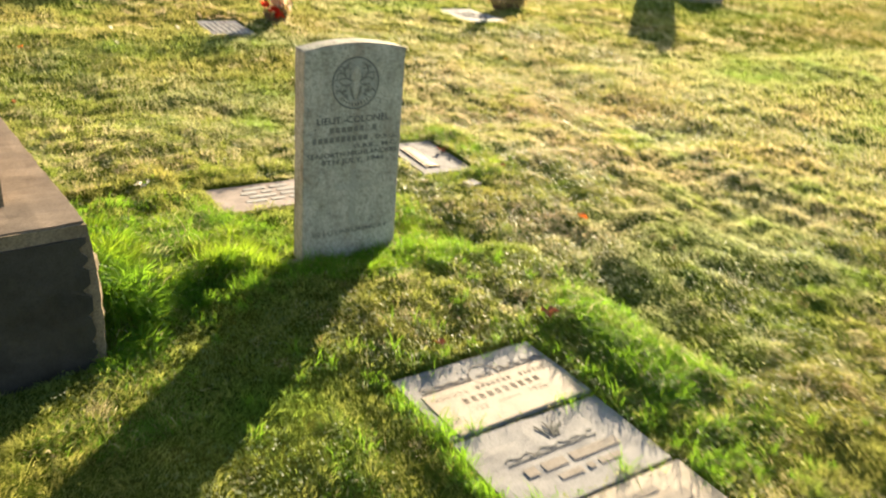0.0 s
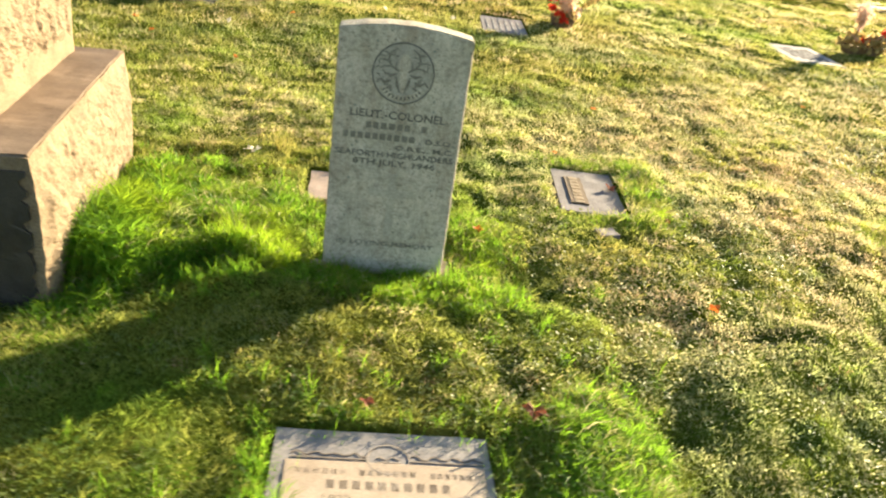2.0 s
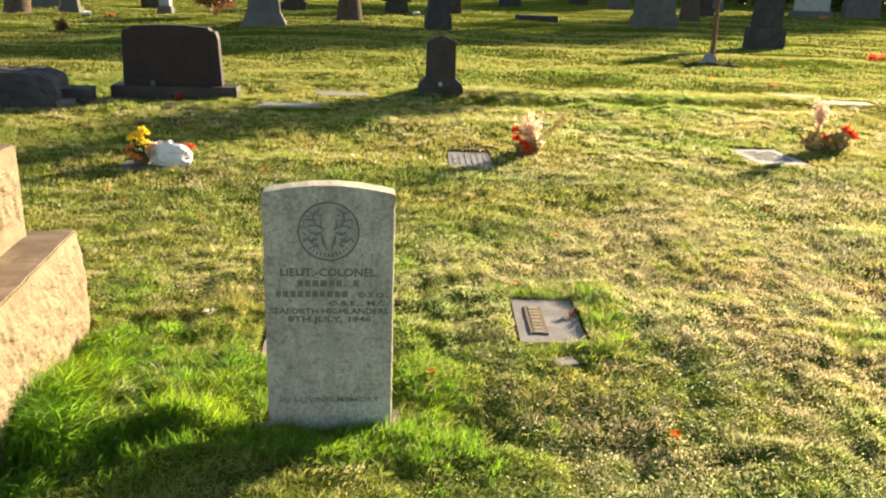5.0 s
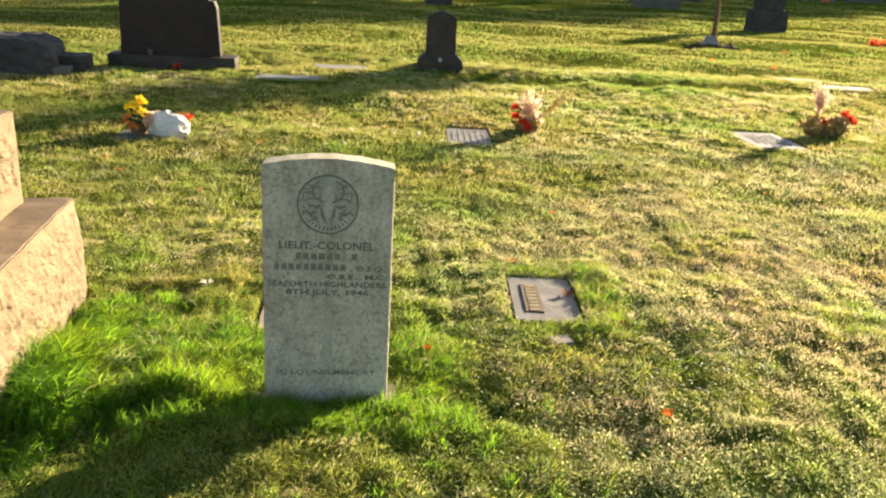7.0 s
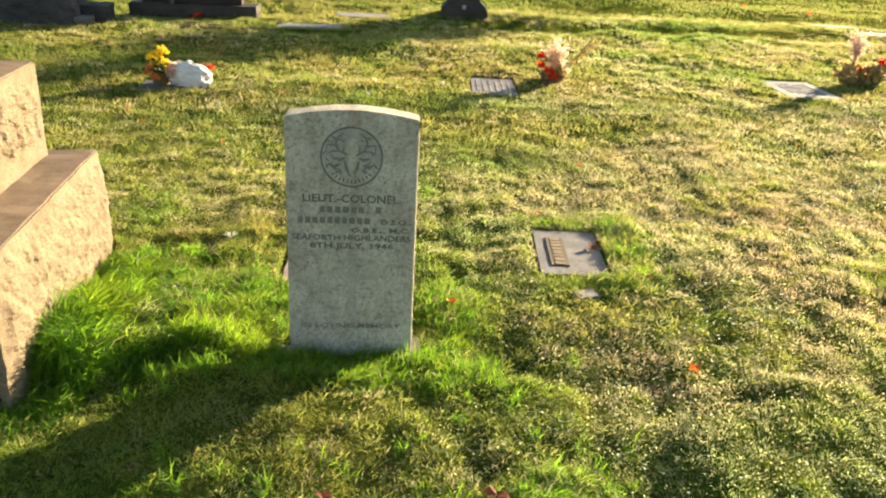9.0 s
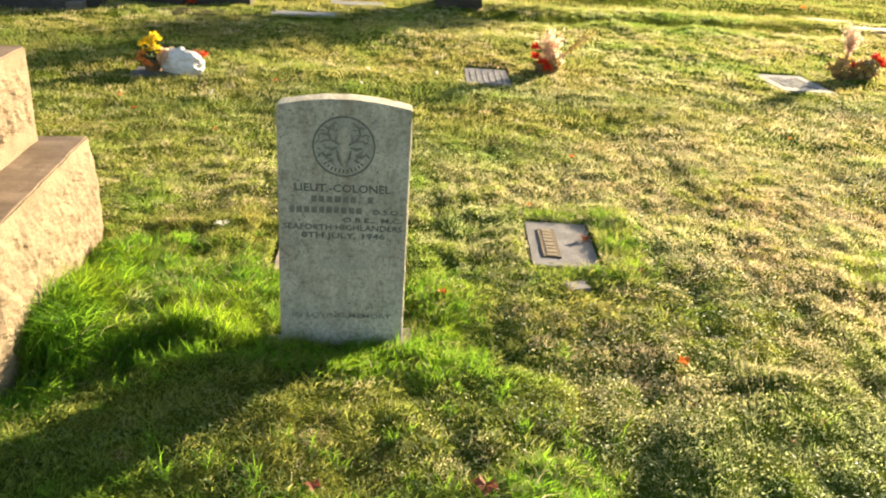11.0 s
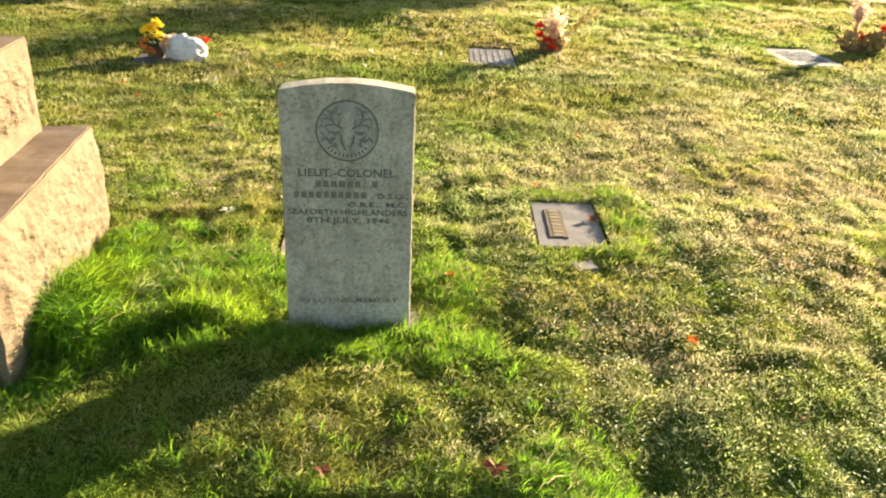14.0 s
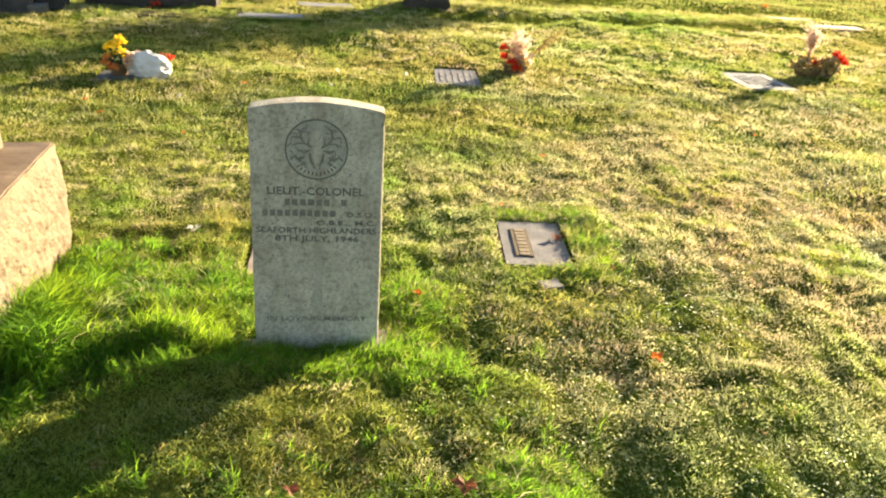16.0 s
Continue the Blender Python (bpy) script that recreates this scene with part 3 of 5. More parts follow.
def blades(name, x, y, length, width, lean, material, label, two=True, curl=0.5, sink=0.004, yaw=None):
    """Grass blades; two: bent in the middle and narrow at the root, else one flat spike."""
    n = len(x)
    z = gz(x, y) - sink
    turn = RG.rand(n) * 2 * np.pi
    if yaw is None:
        yaw = RG.rand(n) * 2 * np.pi
    side = np.stack([np.cos(turn), np.sin(turn), 0.3 * np.sin(turn * 3)], 1) * (width / 2)[:, None]
    fall = np.stack([np.cos(yaw), np.sin(yaw), 0 * yaw], 1)
    base = np.stack([x, y, z], 1)
    up = np.array([0, 0, 1.0])
    s1, c1 = np.sin(lean)[:, None], np.cos(lean)[:, None]
    l2 = np.minimum(lean * (1 + curl) + 0.15, 1.9)
    s2, c2 = np.sin(l2)[:, None], np.cos(l2)[:, None]
    L = length[:, None]
    if two:
        mid = base + (fall * s1 + up * c1) * L * 0.55
        tip = mid + (fall * s2 + up * c2) * L * 0.45
        v = np.stack([base, mid - side, mid + side, tip], 1).reshape(-1, 3)
        k = np.arange(n) * 4
        polys = [np.stack([k, k + 2, k + 1], 1), np.stack([k + 1, k + 2, k + 3], 1)]
    else:
        tip = base + (fall * s1 + up * c1) * L
        v = np.stack([base - side, base + side, tip], 1).reshape(-1, 3)
        k = np.arange(n) * 3
        polys = [np.stack([k, k + 1, k + 2], 1)]
    return tagged(new(name, mesh_from(name, v, polys, material)), label, "grass", kind="stuff")


def turf(x, y, size, seed, reach, width, two, green, dry, dry_share, green_label, dry_label):
    """Turf in tufts: the blades of a tuft fan out from its root, lean one way and mostly share its age."""
    ex, ey, d, (tall, age, way, mixed) = tuft_cells(x, y, size, seed)
    n = len(x)
    thin = RG.rand(n) < 1.15 - 0.75 * np.clip(d - 0.25, 0, 1) - 0.25 * mixed
    old = np.where(RG.rand(n) < 0.30, RG.rand(n), age) < dry_share(x, y)
    w = way * 2 * np.pi
    fx = ex / size * 1.2 + 0.5 * np.cos(w) + RG.normal(size=n) * 0.7
    fy = ey / size * 1.2 + 0.5 * np.sin(w) + RG.normal(size=n) * 0.7
    yaw = np.arctan2(fy, fx)
    l = np.clip(lush_at(x, y), 0, 1) if np.max(y) < 8 else 0 * x
    length = reach * (0.5 + 0.7 * RG.rand(n)) * (0.50 + 0.95 * tall) * (1.18 - 0.75 * np.clip(d, 0, 0.9) ** 2) * (1 + 0.5 * l)
    lean = 0.22 + 0.75 * RG.rand(n) + 0.45 * d
    wd = width * (0.6 + 0.8 * RG.rand(n))
    for pick, mat, name, lb, k in ((thin & ~old, green, "lawn_grass", green_label, 1.0), (thin & old, dry, "dry_grass", dry_label, 0.85)):
        blades(name, x[pick], y[pick], length[pick] * k, wd[pick], lean[pick], mat, lb, two, 0.6, 0.004, yaw[pick])


def scatter(n, x0, x1, y0, y1):
    x, y = x0 + RG.rand(n) * (x1 - x0), y0 + RG.rand(n) * (y1 - y0)
    ok = keep_out(x, y)
    return x[ok], y[ok]


# near lawn: bent blades where the walk passes close, single ones round about
x, y = scatter(1000000, -0.5, 4.9, 0.35, 5.2)
ok = RG.rand(len(x)) < np.clip((5.2 - y) / 1.5, 0, 1) * np.clip((4.9 - x) / 0.9, 0, 1) * np.clip((y - 0.35) / 0.5, 0, 1) * np.clip(0.35 + (x + 0.5) / 1.6, 0, 1)
x, y = x[ok], y[ok]
close = (x > 0.3) & (x < 3.5) & (y > 0.9) & (y < 3.0 + 0.4 * RG.rand(len(x)))
for pick, two in ((close, True), (~close, False)):
    turf(x[pick], y[pick], 0.055, 3, 0.027, np.where(close, 0.0019 + 0.0005 * np.clip(y - 1.5, 0, 1.4), 0.0033)[pick], two, M_LAWN, M_DRY, dry_at, "short mown green and yellowing lawn grass", "dry straw-coloured matted grass in the lawn")
# long grass round the stones: coarse by the monument, finer and brighter by the headstone
x, y = scatter(1300000, 0.3, 4.2, 0.85, 4.0)
ok = RG.rand(len(x)) < np.clip(lush_at(x, y) - 0.20, 0, 1) * np.clip(0.10 + 1.3 * vn(x, y, 0.085, 44), 0, 1)
x, y = x[ok], y[ok]
l = np.clip(lush_at(x, y), 0, 1.3)
ex, ey, d, (tall, age, way, mixed) = tuft_cells(x, y, 0.10, 19)
coarse = np.clip((1.22 - x) / 0.16, 0, 1) * np.clip((y - 2.05) / 0.1, 0, 1)
k = len(x)
w = way * 2 * np.pi
yaw = np.arctan2(ey / 0.1 * 1.3 + 0.6 * np.sin(w) - 0.15 + RG.normal(size=k) * 0.75, ex / 0.1 * 1.3 + 0.6 * np.cos(w) + 0.1 + RG.normal(size=k) * 0.75)
reach = (0.034 + 0.042 * RG.rand(k)) * (0.40 + 0.60 * l) * (0.45 + 0.8 * tall) * (1 + 0.35 * coarse * np.clip((y - 2.25) / 0.2, 0, 1) + 0.55 * np.clip((1.02 - x) / 0.12, 0, 1) * np.clip((y - 2.06) / 0.08, 0, 1) * np.clip((2.9 - y) / 0.4, 0, 1)) * (1.15 - 0.6 * np.clip(d, 0, 1) ** 2)
wd = (0.0015 + 0.0016 * RG.rand(k)) * (1 + 0.5 * coarse)
lean = 0.25 + 0.75 * RG.rand(k) + 0.3 * d
fresh = (age + 0.35 * (RG.rand(k) - 0.5) > 0.30 + 0.35 * coarse) & (y > 2.1)
for pick, mat, lb in ((~fresh, M_LUSH, "long deep green grass left uncut round the stones"), (fresh, M_FRESH, "fine bright yellow-green grass beside the headstone")):
    blades("long_grass", x[pick], y[pick], reach[pick], wd[pick], lean[pick], mat, lb, True, 1.2, 0.004, yaw[pick])
ok = RG.rand(k) < 0.035
x, y, l = x[ok], y[ok], l[ok]
k = len(x)
blades("pale_long_grass", x, y, (0.05 + 0.06 * RG.rand(k)) * (0.4 + 0.7 * l), 0.0016 + 0.0018 * RG.rand(k), 0.5 + 0.8 * RG.rand(k), M_DRY, "pale bent stalks among the long grass", curl=1.0)
# swathes of long pale stalks bent over together at the rim of the uncut patch
for cx, cy, w_, h_, way_, m_ in ((1.01, 2.42, 0.05, 0.014, 0.35, 90), (0.93, 2.34, 0.04, 0.016, 0.55, 60), (1.02, 2.56, 0.05, 0.014, 0.25, 60)):
    x, y = cx + RG.normal(size=m_) * w_ * 0.6, cy + RG.normal(size=m_) * h_
    blades("bent_stalks", x, y, 0.075 + 0.06 * RG.rand(m_), 0.0020 + 0.0018 * RG.rand(m_), 0.55 + 0.40 * RG.rand(m_), M_STALK, "pale green stalks swept over at the rim of the uncut grass", True, 0.75, 0.0, way_ + RG.normal(size=m_) * 0.38)


def tufts(n, x0, x1, y0, y1, want, per, reach, material, label, close=0.0):
    """Uneven tufts whose blades fan out from one root; close: how far they creep over the flat stones."""
    x, y = x0 + RG.rand(n) * (x1 - x0), y0 + RG.rand(n) * (y1 - y0)
    ok = RG.rand(n) < want(x, y)
    for cx, cy, hw, hd, turn, _ in FLATS:
        ok &= ~inside(x, y, cx, cy, hw, hd, turn, 0.004 - 0.05 * close * vn(x, y, 0.11, 41) ** 1.5)
    for cx, cy, hw, hd, turn in STANDS:
        ok &= ~inside(x, y, cx, cy, hw, hd, turn, 0.006)
    x, y = x[ok], y[ok]
    m = len(x)
    tall = np.repeat((0.45 + 0.85 * RG.rand(m)) * reach, per)
    bx, by = np.repeat(x, per) + RG.normal(size=m * per) * 0.010, np.repeat(y, per) + RG.normal(size=m * per) * 0.010
    k = m * per
    return blades("grass_tufts", bx, by, tall * (0.5 + 0.6 * RG.rand(k)), 0.0015 + 0.0017 * RG.rand(k), 0.15 + 1.15 * RG.rand(k) ** 1.3, material, label, curl=0.9)


def by_marker(x, y):
    """Most along the rims of the three markers in front of the headstone, and over the mound behind them."""
    rim = inside(x, y, 1.75, 1.22, 0.252, 0.47, 0, 0.07)
    return np.where(rim, np.where(y > 1.66, 0.22, 0.75), 0.0) + 0.03 * blob(x, y, 1.75, 1.90, 0.45, 0.22) + 0.75 * blob(x, y, 2.22, 1.40, 0.24, 0.55) + 0.2 * blob(x, y, 1.25, 1.6, 0.25, 0.4) + 0.4 * blob(x, y, 1.9, 2.30, 0.3, 0.10)


tufts(1500, 0.9, 2.8, 0.8, 2.4, by_marker, 24, 0.070, M_LUSH, "bushy green grass tufts round the flat markers", 1.0)
tufts(420, 1.44, 1.62, 0.8, 1.72, lambda x, y: np.clip(1.62 - 0.10 * (y - 0.8) - x, 0, 0.1) * 7, 20, 0.060, M_LUSH, "grass creeping over the side of the flat markers", 2.2)
tufts(620, 1.48, 2.2, 2.16, 2.43, lambda x, y: 0.95 * blob(x, y, 1.86, 2.34, 0.27, 0.09), 20, 0.066, M_LUSH, "long grass at the foot of the headstone")
tufts(900, 0.9, 2.7, 0.9, 2.4, lambda x, y: 0.5 * blob(x, y, 1.72, 1.90, 0.5, 0.25) + 0.3 * by_marker(x, y), 16, 0.030, M_LAWN, "olive grass tufts round the flat markers")
tufts(420, 1.1, 2.5, 1.6, 2.3, lambda x, y: 0.6 * blob(x, y, 1.74, 1.92, 0.45, 0.22), 12, 0.034, M_DRY, "straw-coloured grass tufts on the mound")
tufts(420, 0.8, 1.5, 2.18, 2.45, lambda x, y: blob(x, y, 1.10, 2.32, 0.26, 0.05), 22, 0.062, M_LUSH, "tall grass tufts at the rim of the uncut patch")
tufts(520, 0.85, 1.40, 2.20, 2.50, lambda x, y: blob(x, y, 1.20, rim_of(x) + 0.05, 0.25, 0.03), 24, 0.060, M_LUSH, "tall dark grass tufts inside the uncut patch")
tufts(300, 1.16, 1.48, 2.36, 2.52, lambda x, y: 0.8 * blob(x, y, 1.31, 2.44, 0.12, 0.04), 22, 0.088, M_FRESH, "tall bright grass tufts beside the headstone")
tufts(900, 0.7, 1.6, 2.15, 3.3, lambda x, y: 0.75 * blob(x, y, 1.12, 2.66, 0.36, 0.46), 22, 0.060, M_LUSH, "deep green grass tufts between headstone and monument")
tufts(1300, 2.0, 5.0, 1.2, 5.0, lambda x, y: 0.25 * (vn(x, y, 0.3, 31) > 0.5), 16, 0.034, M_LAWN, "small grass tufts in the dry lawn")


tufts(1100, 1.92, 2.25, 2.25, 3.0, lambda x, y: 0.9 * blob(x, y, 2.05, 2.62, 0.10, 0.30), 18, 0.046, M_LUSH, "deep green grass beside the headstone")
tufts(1200, 2.3, 3.1, 2.8, 3.8, lambda x, y: 0.75 * blob(x, y, 2.84, 3.28, 0.10, 0.28) + 0.7 * blob(x, y, 2.62, 2.95, 0.24, 0.06) + 0.45 * blob(x, y, 2.62, 3.60, 0.24, 0.06), 16, 0.032, M_LUSH, "green grass ring round the marker with the name plate", 0.8)
tufts(420, 2.1, 2.5, 1.5, 1.95, lambda x, y: 0.75 * blob(x, y, 2.30, 1.70, 0.13, 0.11), 20, 0.048, M_LUSH, "bright green grass clump by the flat markers")


def brown_at(x, y):
    return 0.85 * blob(x, y, 1.72, 1.92, 0.42, 0.14) + 0.40 * np.clip((x - 2.25) / 0.3, 0, 1) * (vn(x, y, 0.26, 51) > 0.62)


tufts(2600, 1.2, 4.6, 1.3, 4.9, brown_at, 16, 0.030, M_BROWNG, "brown withered tufts in the dry lawn")


# clover and small weeds: three round leaflets each
def clover(name, x, y, size, label):
    n = len(x)
    z = gz(x, y) + 0.008 + 0.014 * RG.rand(n)
    v, quads = [], []
    for j in range(3):
        a = RG.rand(n) * 6.28 + j * 2.1
        tilt = (RG.rand(n) - 0.3) * 0.9
        ax = np.stack([np.cos(a) * np.cos(tilt), np.sin(a) * np.cos(tilt), np.sin(tilt)], 1)
        sd = np.stack([-np.sin(a), np.cos(a), (RG.rand(n) - 0.5) * 0.8], 1)
        c = np.stack([x, y, z], 1)
        s = size[:, None]
        q = np.stack([c, c + ax * s * 0.6 - sd * s * 0.42, c + ax * s, c + ax * s * 0.6 + sd * s * 0.42], 1)
        v.append(q.reshape(-1, 3))
        kk = np.arange(n) * 4 + j * n * 4
        quads.append(np.stack([kk, kk + 1, kk + 2, kk + 3], 1))
    return tagged(new(name, mesh_from(name, np.concatenate(v), quads, M_CLOVER)), label, "clover", kind="stuff")


x, y = scatter(170000, 0.2, 5.6, 0.85, 6.0)
w = np.clip(0.10 + 1.9 * (vn(x, y, 0.28, 9) - 0.45) + 0.30 * np.clip((x - 1.7) / 0.6, 0, 1) + 0.5 * blob(x, y, 1.75, 1.85, 0.5, 0.2) + 0.6 * blob(x, y, 1.72, 1.79, 0.34, 0.08), 0, 1) * np.clip(1.2 - 1.0 * lush_at(x, y), 0, 1)
ok = RG.rand(len(x)) < w * 0.60
x, y = x[ok], y[ok]
clover("clover", x, y, (0.0042 + 0.0058 * RG.rand(len(x))) * (0.8 + 0.2 * np.clip(y / 3, 0, 2)), "small clover leaves and weeds among the grass")

# flecks: straw and leaf bits on the turf, coloured pale to imitate sun glints
x, y = scatter(120000, 0.4, 6.0, 0.85, 6.4)
w = np.clip(1.1 * dry_at(x, y) - 0.08, 0, 1) * np.clip(1.3 * vn(x, y, 0.11, 16), 0, 1)
ok = RG.rand(len(x)) < w
x, y = x[ok], y[ok]
n = len(x)
z = gz(x, y) + 0.010 + 0.018 * RG.rand(n)
va, vb = RG.normal(size=(n, 3)), RG.normal(size=(n, 3))
va /= np.linalg.norm(va, axis=1)[:, None]
vb -= va * (va * vb).sum(1)[:, None]
vb /= np.linalg.norm(vb, axis=1)[:, None]
sz = (0.0018 + 0.0032 * RG.rand(n))[:, None]
fc = np.stack([x, y, z], 1)
kk = np.arange(n) * 4
tagged(new("straw_glint_flecks", mesh_from("straw_glint_flecks", np.stack([fc - va * sz, fc + vb * sz * 0.7, fc + va * sz, fc - vb * sz * 0.7], 1).reshape(-1, 3), [np.stack([kk, kk + 1, kk + 2, kk + 3], 1)], M_FLECK)), "pale flecks on the turf, broken straw and painted leaf glints", "straw", kind="stuff")

# middle lawn
x, y = scatter(900000, -2.6, 17.0, 3.7, 10.5)
ok = ((x > 0.9 - 0.42 * y) | (y > 6)) & (RG.rand(len(x)) < np.where(x > 7.5, 0.40, 1.0)) & ((RG.rand(len(x)) < (y - 3.7) / 1.4) | (x > 4.7))
x, y = x[ok], y[ok]
turf(x, y, 0.105, 8, 0.040, 0.0045 * np.clip(y / 5.0, 0.85, 1.8), False, M_MID, M_DRY, lambda x, y: dry_at(x, y) * 0.75, "short mown green lawn grass", "dry straw-coloured grass in the lawn")
x, y = scatter(70000, 4.2, 14.0, 1.2, 4.6)
k = len(x)
blades("dry_grass", x, y, 0.02 + 0.026 * RG.rand(k), 0.005 + 0.005 * RG.rand(k), 0.3 + 0.9 * RG.rand(k), M_DRY, "dry straw-coloured grass in the lawn", two=False)
x, y = scatter(80000, 4.2, 14.0, 1.2, 4.6)
k = len(x)
blades("lawn_grass", x, y, 0.022 + 0.026 * RG.rand(k), 0.005 + 0.005 * RG.rand(k), 0.2 + 0.9 * RG.rand(k), M_MID, "short mown green lawn grass", two=False)
# far lawn
x, y = scatter(200000, -6.0, 12.0, -4.5, 4.5)
edge = np.maximum.reduce([0.2 - x, x - 4.4, 0.8 - y])
ok = (RG.rand(len(x)) < np.clip(edge / 0.8, 0, 1)) & (RG.rand(len(x)) < np.clip(1.3 - np.hypot(x - 1.8, y - 1) / 7.5, 0, 1)) & ~((x > 4.9) & (y > 1.2))
x, y = x[ok], y[ok]
k = len(x)
blades("surrounding_grass", x, y, 0.022 + 0.026 * RG.rand(k), 0.006 + 0.005 * RG.rand(k), 0.3 + 0.9 * RG.rand(k), M_MID, "mown lawn grass round the graves", two=False)
u = RG.rand(230000)
y = 10.3 / (1 - u * (1 - 10.3 / 44.0))
x = -0.45 * y + RG.rand(len(y)) * (1.22 * y + 4)
ok = keep_out(x, y)
x, y = x[ok], y[ok]
k = len(x)
blades("far_grass", x, y, 0.026 + 0.026 * RG.rand(k), (0.009 + 0.009 * RG.rand(k)) * np.clip(y / 14, 0.9, 2.2), 0.2 + 0.8 * RG.rand(k), M_FAR, "mown lawn grass between the graves", two=False)
x, y = scatter(60000, 12, 30, 8.0, 14.0)
k = len(x)
blades("far_grass", x, y, 0.026 + 0.026 * RG.rand(k), 0.012 + 0.01 * RG.rand(k), 0.2 + 0.8 * RG.rand(k), M_FAR, "mown lawn grass between the graves", two=False)

# ---- the war grave headstone ----
HX, HY, HW = 1.730, 2.430, 0.1905
head = thing("headstone", pose(HX, HY, 0.0), "weathered grey war grave headstone with curved top, badge and worn inscription", "headstone")
arc = [(HW * (k / 12 - 1), 0.764 + 0.024 * (1 - (k / 12 - 1) ** 2)) for k in range(25)]
edge = random.Random(31)
worn = lambda z: 0.0016 * noise.noise(Vector((4.0, 0, z * 26))) + edge.uniform(-0.0006, 0.0006)
left = [(-HW + worn(z), z) for z in np.arange(0.0, 0.75, 0.016)]
right = [(HW + worn(z + 5), z) for z in np.arange(0.74, -0.005, -0.016)]
arc = [(x_, z_ + worn(x_ + 9) * 0.7) for x_, z_ in arc]
part("slab", outline_slab([(-HW + 0.001, -0.25)] + left + arc + right + [(HW - 0.001, -0.25)], 0, 0.076, 0.003, (HW - 0.006, 0.0105)), M_HEAD, head)
part("footing", rough_box(-0.235, 0.222, 0.004, 0.115, -0.2, 0.004, 6, 0.004, ("+z",), 18, 0, 3, 0.004), M_FOOT, head, "tan concrete footing at the foot of the stone", at=pose(0, 0, 0))


def on_face(name, bm, dx, z, mat, label="", proud=0.0004, under=None):
    if under is not None:
        return part(name, bm, mat, under, label, at=pose(dx, z, proud))
    return part(name, bm, mat, head, label, at=pose(dx, -proud, z, 90))


def loose(bm):
    """The pieces of a mesh, each as a mesh of its own."""
    left, made = set(bm.verts), []
    while left:
        v0 = left.pop()
        got, todo = {v0}, [v0]
        while todo:
            for e in todo.pop().link_edges:
                for v in e.verts:
                    if v in left:
                        left.discard(v)
                        got.add(v)
                        todo.append(v)
        one = bmesh.new()
        at = {v: one.verts.new(v.co) for v in got}
        for f in {f for v in got for f in v.link_faces}:
            one.faces.new([at[v] for v in f.verts])
        made.append(one)
    bm.free()
    return made


def inscribe(text, width, height, dx, z, mat, weight=0.022):
    for bm in loose(letters(text, width, height, 0.0006, weight)):
        on_face("letter", bm, dx, z, mat)


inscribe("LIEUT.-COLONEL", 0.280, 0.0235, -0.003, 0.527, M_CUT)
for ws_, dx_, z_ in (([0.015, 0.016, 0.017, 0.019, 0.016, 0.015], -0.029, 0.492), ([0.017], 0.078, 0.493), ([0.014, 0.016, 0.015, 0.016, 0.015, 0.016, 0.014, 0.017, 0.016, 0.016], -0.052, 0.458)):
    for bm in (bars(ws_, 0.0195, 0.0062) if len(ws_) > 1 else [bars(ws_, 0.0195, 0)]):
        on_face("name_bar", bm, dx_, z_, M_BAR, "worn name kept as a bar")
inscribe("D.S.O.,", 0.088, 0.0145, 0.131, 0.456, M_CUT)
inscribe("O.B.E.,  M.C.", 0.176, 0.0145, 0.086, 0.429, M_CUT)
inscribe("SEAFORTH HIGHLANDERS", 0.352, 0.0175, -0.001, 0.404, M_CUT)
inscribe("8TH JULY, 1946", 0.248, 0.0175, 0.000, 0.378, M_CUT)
inscribe("IN LOVING MEMORY", 0.305, 0.0160, 0.000, 0.108, M_BAR, 0.012)
# Latin cross, very worn
bm = box(-0.012, 0.012, -0.105, 0.105, -0.0006, 0.0006, 0)
box(-0.068, -0.012, 0.028, 0.052, -0.0006, 0.0006, 0, bm)
box(0.012, 0.068, 0.028, 0.052, -0.0006, 0.0006, 0, bm)
on_face("cross", bm, 0.003, 0.240, M_WORN, "faint worn carved cross")


# badge: a ring round a stag's head with antlers over a ribbon
def ring(r0, r1, n, thick, squash=1.0, a0=0.0, a1=6.2832):
    bm = bmesh.new()
    closed = abs(a1 - a0 - 6.2832) < 1e-3
    steps = [a0 + (a1 - a0) * k / n for k in range(n + (0 if closed else 1))]
    rows = []
    for a in steps:
        c, s = math.cos(a), math.sin(a) * squash
        rows.append([bm.verts.new((r * c, r * s, z)) for r, z in ((r0, -thick), (r0, thick), (r1, thick), (r1, -thick))])
    for k in range(len(rows) if closed else len(rows) - 1):
        p0, p1 = rows[k], rows[(k + 1) % len(rows)]
        for j in range(4):
            bm.faces.new((p0[j], p1[j], p1[(j + 1) % 4], p0[(j + 1) % 4]))
    bmesh.ops.recalc_face_normals(bm, faces=bm.faces)
    return bm


STROKES = [0]


def stroke(bm, pts, widths, thick=0.0008):
    """A flat carved line through points of the face; each lies a hair above the last."""
    STROKES[0] += 1
    thick = thick + 0.00003 * (STROKES[0] % 19)
    rows = []
    for k, (px, py) in enumerate(pts):
        a, c = pts[max(k - 1, 0)], pts[min(k + 1, len(pts) - 1)]
        t_ = Vector((c[0] - a[0], c[1] - a[1])).normalized()
        w_ = widths[k] / 2
        rows.append([bm.verts.new((px - t_.y * w_ * s, py + t_.x * w_ * s, z)) for s, z in ((1, -thick), (1, thick), (-1, thick), (-1, -thick))])
    for k in range(len(rows) - 1):
        for j in range(4):
            bm.faces.new((rows[k][j], rows[k + 1][j], rows[k + 1][(j + 1) % 4], rows[k][(j + 1) % 4]))
    bm.faces.new(rows[0])
    bm.faces.new(rows[-1][::-1])
    return bm


